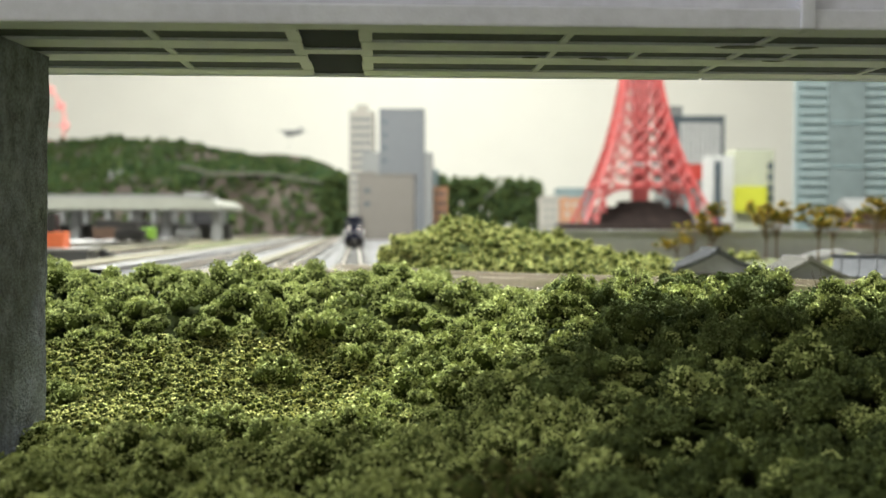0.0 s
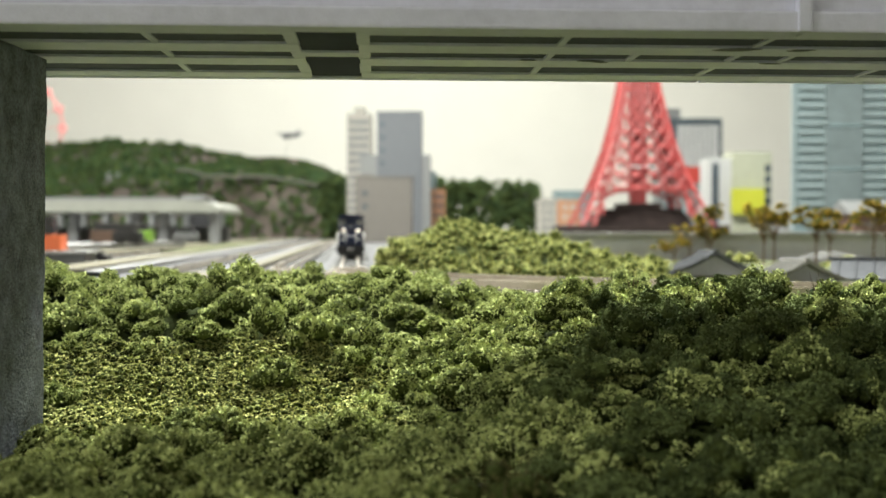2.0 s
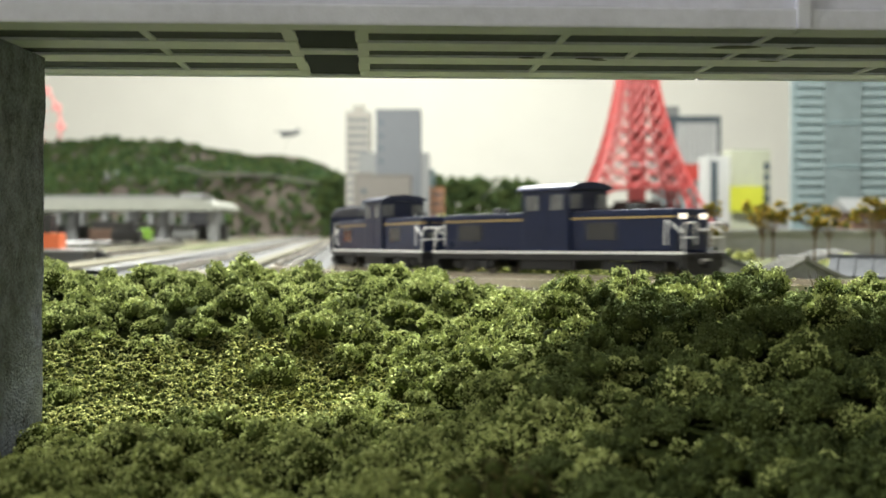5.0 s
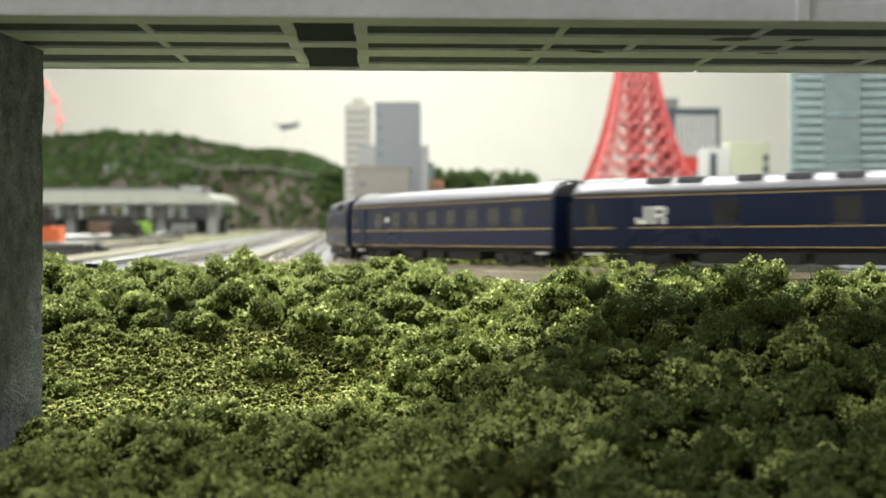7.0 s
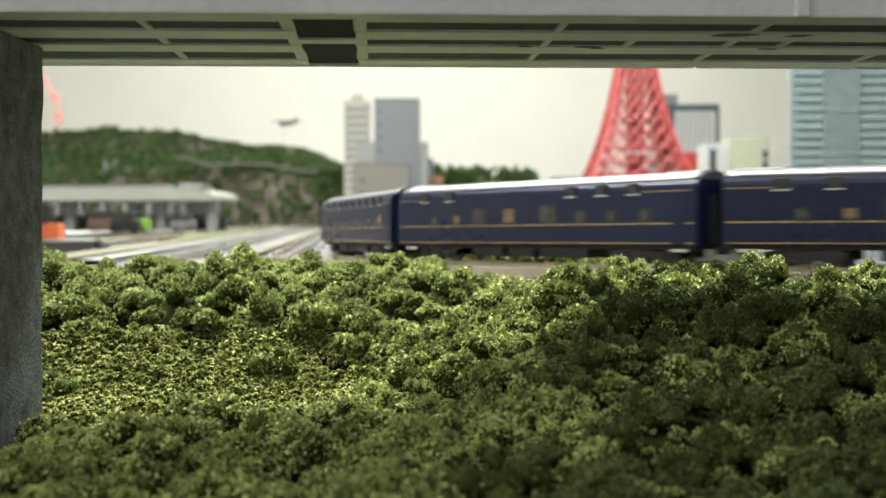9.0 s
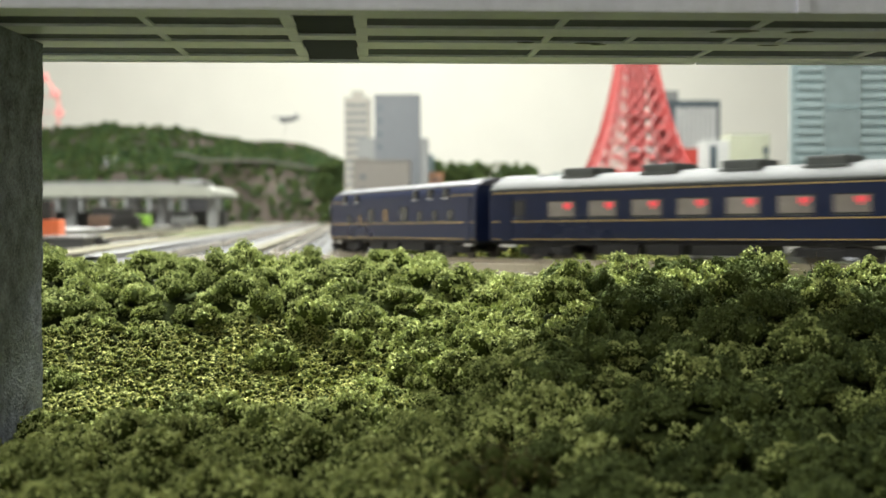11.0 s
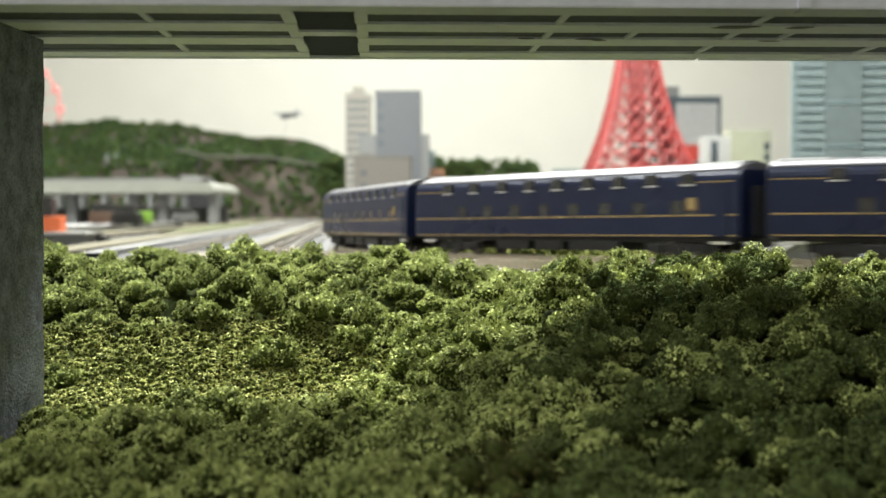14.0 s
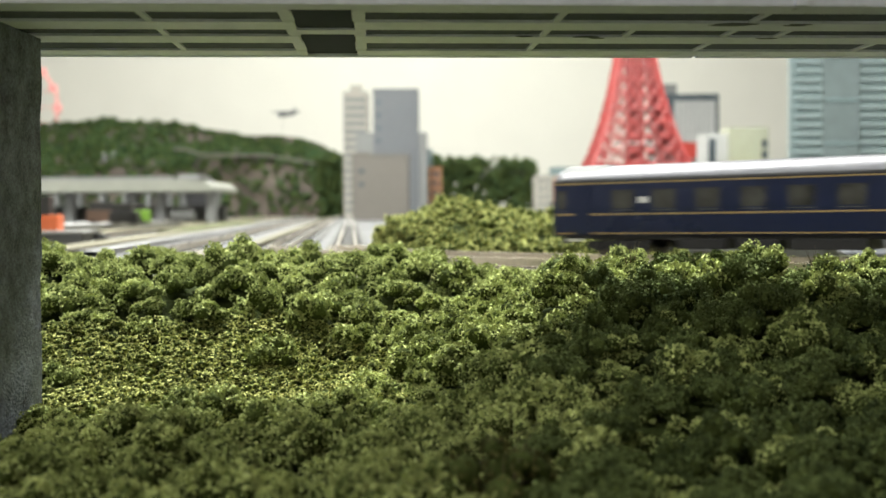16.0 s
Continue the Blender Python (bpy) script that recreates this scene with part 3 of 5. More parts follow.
def bogie(parent, x, wheel_r=0.0029, base=0.0073):
    b = part("bogie", boxes((-base - 0.004, base + 0.004, -0.0082, -0.0068, 0.0022, 0.0046), (-base - 0.004, base + 0.004, 0.0068, 0.0082, 0.0022, 0.0046),
                            (-0.002, 0.002, -0.008, 0.008, 0.002, 0.0055), (-base - 0.0015, -base + 0.0015, -0.0087, -0.0068, 0.0018, 0.0042),
                            (base - 0.0015, base + 0.0015, -0.0087, -0.0068, 0.0018, 0.0042), (-0.0022, 0.0022, -0.0087, -0.0068, 0.0012, 0.004), bevel=0.0002), "black", parent, "black bogie frame")
    b.location = (x, 0, 0)
    for wx in (-base, base):
        bm = bmesh.new()
        for y in (-0.0048, 0.0048):
            rod(bm, (wx, y - 0.0006, wheel_r), (wx, y + 0.0006, wheel_r), wheel_r, n=18)
        rod(bm, (wx, -0.0048, wheel_r), (wx, 0.0048, wheel_r), 0.0006, n=8)
        part("wheelset", bm, "wheel", b, "dark steel wheelset")
    return b


def coach(kind, label):
    e = thing("passenger_coach" if kind != "G" else "generator_coach", label, "railway coach", group="coaches of the blue train")
    h = HALF
    high = kind in "BC"
    skin = BODY + [(-0.0091, 0.0236), (-0.0083, 0.0249)] if high else BODY
    cover = [(-0.0084, 0.0248), (-0.0074, 0.0257), (-0.0055, 0.0267), (-0.002, 0.0274)] if high else ROOF
    low = cover[0][1]
    body = part("body", loft([[(x, y * k, z) for y, z in mirror(skin)] for x, k in ((-h, 0.985), (-h + 0.0006, 1), (h - 0.0006, 1), (h, 0.985))]), "blue", e, "deep blue painted body")
    ends = 0.0075
    roof = loft([[(x, y * k, low + (z - low) * q) for y, z in mirror(cover)] for x, k, q in ((-h + 0.0003, 0.98, 0.86), (-h + 0.004, 1, 0.98), (-h + 0.01, 1, 1), (h - 0.01, 1, 1), (h - 0.004, 1, 0.98), (h - 0.0003, 0.98, 0.86))])
    bevelled = part("roof", roof, "roofdark" if kind == "D" else "roof", e, "dark grey curved roof" if kind == "D" else "silver grey curved roof")
    for f in bevelled.data.polygons:
        f.use_smooth = abs(f.normal.x) < 0.5
    for sx in (-1, 1):
        bm = loft([[(sx * x, y * 0.93, z * 1.0 + 0.0004) for y, z in mirror(ROOF[2:])] for x in (h - ends * 2.2, h - 0.002)])
        part("roof_end", bm, "blue" if kind == "G" and sx > 0 else "roofdark", e, "blue roof end panel" if kind == "G" and sx > 0 else "dark grey roof end panel")
        part("gangway", boxes((sx * h - 0.0009 if sx > 0 else -h - 0.0018, sx * h + 0.0018 if sx > 0 else -h + 0.0009, -0.0036, 0.0036, 0.0066, 0.0205), bevel=0.0004), "black", e, "black gangway bellows")
        part("coupler", boxes((min(sx * h, sx * (h + 0.0024)), max(sx * h, sx * (h + 0.0024)), -0.0012, 0.0012, 0.0035, 0.0058)), "black", e)
        part("end_step", boxes((sx * (h - 0.007) - 0.003, sx * (h - 0.007) + 0.003, -0.0091, -0.0081, 0.0044, 0.0052)), "silver", e, "pale door step")
    part("underframe", boxes((-h + 0.002, h - 0.002, -0.0080, 0.0080, 0.0050, 0.0064)), "black", e)
    for x0, x1 in ((-0.028, -0.013), (-0.010, 0.002), (0.005, 0.026)):
        part("equipment_box", boxes((x0, x1, -0.0086, 0.0086, 0.0022, 0.0054), bevel=0.0004), "black", e)
    bogie(e, -0.0467)
    bogie(e, 0.0467)

    def at(a):
        return -h + 2 * h * a

    def panel(name, mat, a, w, z0, z1, depth=0.00012, lab="", under=None):
        """The same flat piece on both sides of the body; both follow the side's slope."""
        obs = []
        for s in (-1, 1):
            y = 0.0097 - max(0.0, (z0 + z1) / 2 - 0.015) * 0.0003 / 0.0072
            x = at(a)
            obs.append(part(name, boxes((x - w / 2, x + w / 2, min(s * (y - 0.0004), s * (y + depth)), max(s * (y - 0.0004), s * (y + depth)), z0, z1)), mat, under or e, lab))
        return obs

    def window(a, w, z0, z1, glass="curtain"):
        f = panel("window", "black", a, w + 0.0008, z0 - 0.0004, z1 + 0.0004, 0.00006, "window with a dark frame")
        for s, ob in zip((-1, 1), f):
            x, y = at(a), 0.0097 - max(0.0, (z0 + z1) / 2 - 0.015) * 0.0003 / 0.0072
            part("pane", boxes((x - w / 2, x + w / 2, min(s * (y - 0.0003), s * (y + 0.0001)), max(s * (y - 0.0003), s * (y + 0.0001)), z0, z1)), glass, ob)
        panel("window_sill", "roofdark", a, w + 0.0006, z0 - 0.0007, z0 - 0.00045, 0.0002)

    doors = {"A": (0.075,), "G": (0.125,), "B": (0.955,), "C": (0.955,), "D": (0.05,)}[kind]
    cuts = [0.008] + [d for d in doors] + [0.992]
    for z, th in ((0.0067, 0.00032), (0.01235, 0.00042), (0.0217, 0.00036)):
        if z > 0.02 and kind in "BC":
            panel("gold_line", "gold", 0.92, 0.018, z, z + th * 0.7)
            panel("gold_line", "gold", 0.07, 0.018, z, z + th * 0.7)
            continue
        for a0, a1 in zip(cuts, cuts[1:]):
            b0 = a0 + (0.018 if a0 in doors and z < 0.02 else 0)
            b1 = a1 - (0.018 if a1 in doors and z < 0.02 else 0)
            if b1 - b0 > 0.004:
                panel("gold_line", "gold", (b0 + b1) / 2, (b1 - b0) * 2 * h, z, z + th, 0.0001, "thin gold line")
    for d in doors:
        panel("door", "blue", d, 0.0050, 0.0068, 0.0208, 0.00022, "recess lined blue folding door")
        panel("door_window", "glass", d, 0.0024, 0.0145, 0.0195, 0.0003)
    if kind == "A":
        window(0.022, 0.0024, 0.0142, 0.0195)
        for k in range(8):
            window(0.174 + 0.0978 * k, 0.0068, 0.0142, 0.0194)
        panel("emblem", "silver", 0.2235, 0.0035, 0.0158, 0.0176, 0.0002, "small silver emblem plate")
        for a, z in ((0.935, 0.0178), (0.935, 0.0162), (0.968, 0.0192), (0.968, 0.0175)):
            panel("vent", "black", a, 0.0045, z, z + 0.0005, 0.0002)
    if kind == "G":
        window(0.05, 0.0036, 0.0135, 0.0195, "glass")
        for a in (0.345, 0.372, 0.587, 0.614):
            window(a, 0.0032, 0.0138, 0.0200, "glass")
        window(0.85, 0.0056, 0.0150, 0.0200, "glass")
        for y in (-0.0056, 0.0056):
            w = part("end_window", boxes((h - 0.0002, h + 0.0003, y - 0.0022, y + 0.0022, 0.0146, 0.0197), bevel=0.0001), "silver", e, "end window in a bright frame")
            part("pane", boxes((h, h + 0.0005, y - 0.0018, y + 0.0018, 0.015, 0.0193)), "glass", w)
            part("tail_lamp", rod(bmesh.new(), (h - 0.0002, y, 0.0104), (h + 0.0007, y, 0.0104), 0.0008, n=12), "silver", e, "round tail lamp")
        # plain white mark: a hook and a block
        for s in (-1,):
            y = -0.0099
            x = at(0.178)
            q = y + 0.0004
            bm = boxes((x - 0.0002, x + 0.0012, y, q, 0.0136, 0.0188), (x - 0.0028, x - 0.0002, y, q, 0.0136, 0.0148), (x - 0.0028, x - 0.0017, y, q, 0.0148, 0.0156),
                       (x + 0.0022, x + 0.0035, y, q, 0.0136, 0.0188), (x + 0.0035, x + 0.0062, y, q, 0.0177, 0.0188), (x + 0.0056, x + 0.0069, y, q, 0.0164, 0.0183),
                       (x + 0.0035, x + 0.0062, y, q, 0.0155, 0.0166), (x + 0.0052, x + 0.0066, y, q, 0.0136, 0.0155))
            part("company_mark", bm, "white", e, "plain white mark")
        for a in (0.2, 0.27, 0.4, 0.5, 0.6, 0.7):
            bm = boxes((at(a) - 0.004, at(a) + 0.004, -0.0076, 0.0076, 0.0247, 0.0272), bevel=0.0008)
            part("roof_vent", bm, "roof", e, "raised silver roof hatch")
    if kind == "B":
        for i, k in enumerate((0.183, 0.2757, 0.37, 0.466, 0.558, 0.652, 0.747, 0.848)):
            window(k, 0.0036, 0.0134, 0.0163, "curtain" if i % 3 else "glass")
        for k in (0.13, 0.225, 0.325, 0.418, 0.506, 0.60, 0.69, 0.78, 0.875):
            for s in (-1, 1):
                bm = boxes((at(k) - 0.0021, at(k) + 0.0021, min(s * 0.0080, s * 0.0098), max(s * 0.0080, s * 0.0098), 0.0213, 0.0245), bevel=0.0004)
                up = part("upper_window", bm, "glass", e, "dark upper berth window")
                part("sill", boxes((at(k) - 0.0023, at(k) + 0.0023, min(s * 0.0094, s * 0.0100), max(s * 0.0094, s * 0.0100), 0.0209, 0.0213)), "silver", up)
        window(0.885, 0.0038, 0.0138, 0.0168, "amber")
        panel("emblem", "gold", 0.885, 0.0024, 0.0144, 0.0175, 0.0003, "small gold emblem")
    if kind == "C":
        for k, w, z1, g in ((0.155, 0.003, 0.0160, "curtain"), (0.244, 0.003, 0.0160, "amber"), (0.33, 0.0062, 0.0182, "curtain"), (0.44, 0.005, 0.0180, "amber"),
                            (0.57, 0.0068, 0.0185, "curtain"), (0.675, 0.004, 0.0166, "curtain"), (0.77, 0.004, 0.0166, "glass"), (0.863, 0.004, 0.0166, "curtain")):
            window(k, w, 0.0134, z1, g)
        for k in (0.115, 0.215, 0.645, 0.74, 0.832):
            for s in (-1, 1):
                bm = boxes((at(k) - 0.0021, at(k) + 0.0021, min(s * 0.0080, s * 0.0098), max(s * 0.0080, s * 0.0098), 0.0213, 0.0245), bevel=0.0004)
                up = part("upper_window", bm, "glass", e, "dark upper berth window")
                part("sill", boxes((at(k) - 0.0023, at(k) + 0.0023, min(s * 0.0094, s * 0.0100), max(s * 0.0094, s * 0.0100), 0.0209, 0.0213)), "silver", up)
    if kind == "D":
        window(0.09, 0.004, 0.0142, 0.0190, "glass")
        for k in range(7):
            a = 0.21 + 0.112 * k
            window(a, 0.0098, 0.0140, 0.0186, "dinelit")
            for s in (-1, 1):
                for j in range(3):
                    x = at(a) + 0.001 + j * 0.0011
                    part("table_lamp", boxes((x, x + 0.0008, min(s * 0.0093, s * 0.0099), max(s * 0.0093, s * 0.0099), 0.0166 - 0.0008 * (j % 2), 0.0182), bevel=0.0001), "redlamp", e, "small red lamp shade in the window")
        for a in (0.24, 0.45, 0.64, 0.82):
            bm = boxes((at(a) - 0.0058, at(a) + 0.0058, -0.0062, 0.0062, 0.0262, 0.0292), (at(a) - 0.0065, at(a) + 0.0065, -0.0066, 0.0066, 0.0258, 0.0268), bevel=0.0007)
            part("cooling_unit", bm, "roofdark", e, "dark grey rooftop cooling unit")
    return e


def locomotive(label, lit):
    e = thing("diesel_locomotive", label, "locomotive", group="double headed diesel locomotives")
    h = 0.0555
    part("frame", boxes((-h, h, -0.0094, 0.0094, 0.0050, 0.0073), (-h, -h + 0.003, -0.0094, 0.0094, 0.003, 0.0065), (h - 0.003, h, -0.0094, 0.0094, 0.003, 0.0065), bevel=0.0003), "black", e, "black frame and buffer beams")
    for s in (-1, 1):
        part("running_board_line", boxes((-h, h, min(s * 0.0092, s * 0.0096), max(s * 0.0092, s * 0.0096), 0.0070, 0.0078)), "white", e, "white line along the running board")
    part("fuel_tank", boxes((-0.012, 0.012, -0.0085, 0.0085, 0.0018, 0.0062), bevel=0.0006), "black", e)
    hoods = ((0.009, h - 0.0045), (-h + 0.0045, -0.009))
    for x0, x1 in hoods:
        hood = part("hood", boxes((x0, x1, -0.0080, 0.0080, 0.0072, 0.0203), bevel=0.0012), "blue", e, "blue engine hood")
        part("gold_line", boxes((x0 + 0.001, x1 + 0.0, -0.00815, 0.00815, 0.0176, 0.0182)), "gold", e, "gold line along the hood")
        part("hood_grille", boxes((x0 + 0.008, x0 + 0.02, -0.0082, 0.0082, 0.0112, 0.0165), bevel=0.0002), "glass", hood, "dark side grille")
        part("exhaust", boxes(((x0 + x1) / 2 - 0.002, (x0 + x1) / 2 + 0.002, -0.002, 0.002, 0.0203, 0.0222), bevel=0.0003), "roofdark", hood)
    cab = part("cab", boxes((-0.0105, 0.0105, -0.0091, 0.0091, 0.0072, 0.0276), bevel=0.0006), "blue", e, "blue central cab")
    part("cab_roof", loft([[(x, y, z) for y, z in ((-0.0098, 0.0272), (-0.0094, 0.0280), (-0.006, 0.0292), (0, 0.0297), (0.006, 0.0292), (0.0094, 0.0280), (0.0098, 0.0272))] for x in (-0.0125, 0.0125)]), "blue", e, "curved blue cab roof")
    for sx in (-1, 1):
        for y in (-0.0062, 0.0062):
            part("cab_window", boxes((min(sx * 0.0102, sx * 0.0107), max(sx * 0.0102, sx * 0.0107), y - 0.0025, y + 0.0025, 0.0212, 0.0258)), "cabglass", cab, "pale cab end window")
        for x in (-0.0055, 0.0055):
            part("cab_window", boxes((x - 0.0028, x + 0.0028, min(sx * 0.0088, sx * 0.0093), max(sx * 0.0088, sx * 0.0093), 0.0208, 0.0256)), "cabglass", cab, "pale cab side window")
        part("cab_door", boxes((-0.0014, 0.0014, min(sx * 0.0088, sx * 0.0092), max(sx * 0.0088, sx * 0.0092), 0.0098, 0.0258)), "blue", cab)
        # ends: headlights, white handrails, steps, plate
        fx = sx * (h - 0.0044)
        for y in (-0.0047, 0.0047):
            bm = rod(bmesh.new(), (fx - sx * 0.0004, y, 0.0180), (fx + sx * 0.0006, y, 0.0180), 0.00085, n=16)
            part("headlight", bm, "head" if lit and sx > 0 else "glass", e, "glowing round headlight" if lit and sx > 0 else "unlit round headlight")
        bm = bmesh.new()
        ex = sx * (h - 0.0006)
        for s in (-1, 1):
            ring = ((ex, s * 0.0092, 0.0072), (ex, s * 0.0092, 0.0132), (ex, s * 0.0082, 0.0160), (ex, s * 0.0036, 0.0160), (ex, s * 0.0022, 0.0142), (ex, 0, 0.0138))
            for a, b in zip(ring, ring[1:]):
                rod(bm, a, b, 0.00025, n=6)
            rod(bm, (ex, s * 0.0036, 0.0096), (ex, s * 0.0036, 0.0160), 0.00022, n=6)
            rod(bm, (ex, s * 0.0092, 0.0118), (ex, s * 0.0036, 0.0118), 0.00022, n=6)
            rod(bm, (ex - sx * 0.006, s * 0.0093, 0.0096), (ex - sx * 0.006, s * 0.0093, 0.0168), 0.00026, n=6)
            rod(bm, (ex, s * 0.0092, 0.0132), (ex - sx * 0.006, s * 0.0093, 0.0168), 0.00024, n=6)
        part("handrail", bm, "white", e, "white handrails")
        for s in (-1, 1):
            part("marker_lamp", boxes((min(fx, fx + sx * 0.0012), max(fx, fx + sx * 0.0012), s * 0.0047 - 0.001, s * 0.0047 + 0.001, 0.0126, 0.0142), bevel=0.0003), "roofdark", e, "grey marker lamp box")
        part("plate", boxes((min(sx * h, sx * (h + 0.0003)), max(sx * h, sx * (h + 0.0003)), -0.0019, 0.0019, 0.0042, 0.0057)), "silver", e, "small pale plate")
        part("coupler", boxes((min(sx * h, sx * (h + 0.0022)), max(sx * h, sx * (h + 0.0022)), -0.0012, 0.0012, 0.0030, 0.0050)), "black", e)
        part("snow_plough", boxes((min(sx * h, sx * (h - 0.003)), max(sx * h, sx * (h - 0.003)), -0.0080, 0.0080, 0.0010, 0.0032), bevel=0.0004), "black", e)
    bogie(e, -0.035)
    bogie(e, 0.035)
    return e


TRAIN = []


def train():
    TRAIN.append((locomotive("dark blue diesel locomotive with lit headlights and white handrails", True), LOCO, 0.035))
    TRAIN.append((locomotive("dark blue second diesel locomotive with gold line, coupled behind", False), LOCO, 0.035))
    for kind, label in (("G", "dark blue generator coach with a white mark and three gold lines"), ("A", "dark blue coach with eight square windows and three gold lines"),
                        ("C", "dark blue sleeping coach with uneven windows and warm curtains"), ("C", "dark blue sleeping coach with uneven windows and warm curtains"),
                        ("B", "dark blue two level sleeping coach with a gold emblem"), ("D", "dark blue dining coach with lit windows and red lamps"),
                        ("C", "dark blue lounge coach with mixed windows"), ("B", "dark blue two level sleeping coach with a gold emblem"),
                        ("B", "dark blue two level sleeping coach with a gold emblem"), ("B", "dark blue two level sleeping coach with a gold emblem"),
                        ("B", "dark blue two level sleeping coach with a gold emblem"), ("A", "dark blue end coach with eight square windows, last of the train")):
        TRAIN.append((coach(kind, label), COACH, 0.0467))


def front_of_train(t):
    """Where the front coupler is along the track at t seconds."""
    d = t - 6.3
    return 0.1272 + 0.16347 * d + (0.00085 * d * d if d > 0 else 0.0) + COACH + 2 * LOCO


def motions():
    times = [i * 0.25 for i in range(65)]
    back = 0.0
    for ob, length, pivot in TRAIN:
        rows, swing = [], {1: [], -1: []}
        for t in times:
            mid = front_of_train(t) - back - length / 2
            f, r = mid + pivot, mid - pivot
            a, b = on_track(f), on_track(r)
            za, zb = rail_height(f), rail_height(r)
            turn = math.degrees(math.atan2(a[1] - b[1], a[0] - b[0]))
            climb = math.degrees(math.atan2(za - zb, 2 * pivot))
            rows.append((t, pose((a[0] + b[0]) / 2, (a[1] + b[1]) / 2, (za + zb) / 2) @ pose(0, 0, 0, 0, 0, turn) @ pose(0, 0, 0, 0, -climb, 0)))
            for k, s in ((1, f), (-1, r)):
                p, q = on_track(s + 0.004), on_track(s - 0.004)
                own = math.degrees(math.atan2(p[1] - q[1], p[0] - q[0])) - turn
                own = (own + 180) % 360 - 180
                swing[k].append((t, pose(k * pivot, 0, 0, 0, 0, own)))
        walk(ob, rows)
        for part_ob in ob.children:
            if part_ob.name.startswith("bogie"):
                walk(part_ob, swing[1 if part_ob.location.x > 0 else -1])
        back += length

# ---- background ----
def px(x, d):
    """World x of a thing d metres away, from its tangent to the view axis in thousandths."""
    return x * 0.001 * d


def facade_block(e, name, mat, x0, x1, y0, y1, z0, z1, rows, cols, wmat="dark", margin=0.12, fill=0.55, bands=False):
    body = part(name, boxes((x0, x1, y0, y1, z0, z1), bevel=0.0006), mat, e)
    part("parapet", boxes((x0 - 0.0008, x1 + 0.0008, y0 - 0.0008, y0 + 0.003, z1 - 0.0005, z1 + 0.003)), mat, body)
    w, hgt = (x1 - x0) * (1 - 2 * margin) / max(cols, 1), (z1 - z0) * 0.94 / max(rows, 1)
    for r in range(rows):
        for c in range(cols):
            cx, cz = x0 + (x1 - x0) * margin + w * (c + 0.5), z0 + (z1 - z0) * 0.03 + hgt * (r + 0.5)
            a, b = (w * 0.5 if bands else w * fill / 2), hgt * fill / 2
            part("window", boxes((cx - a, cx + a, y0 - 0.0006, y0 + 0.002, cz - b, cz + b)), wmat, body)
    return body


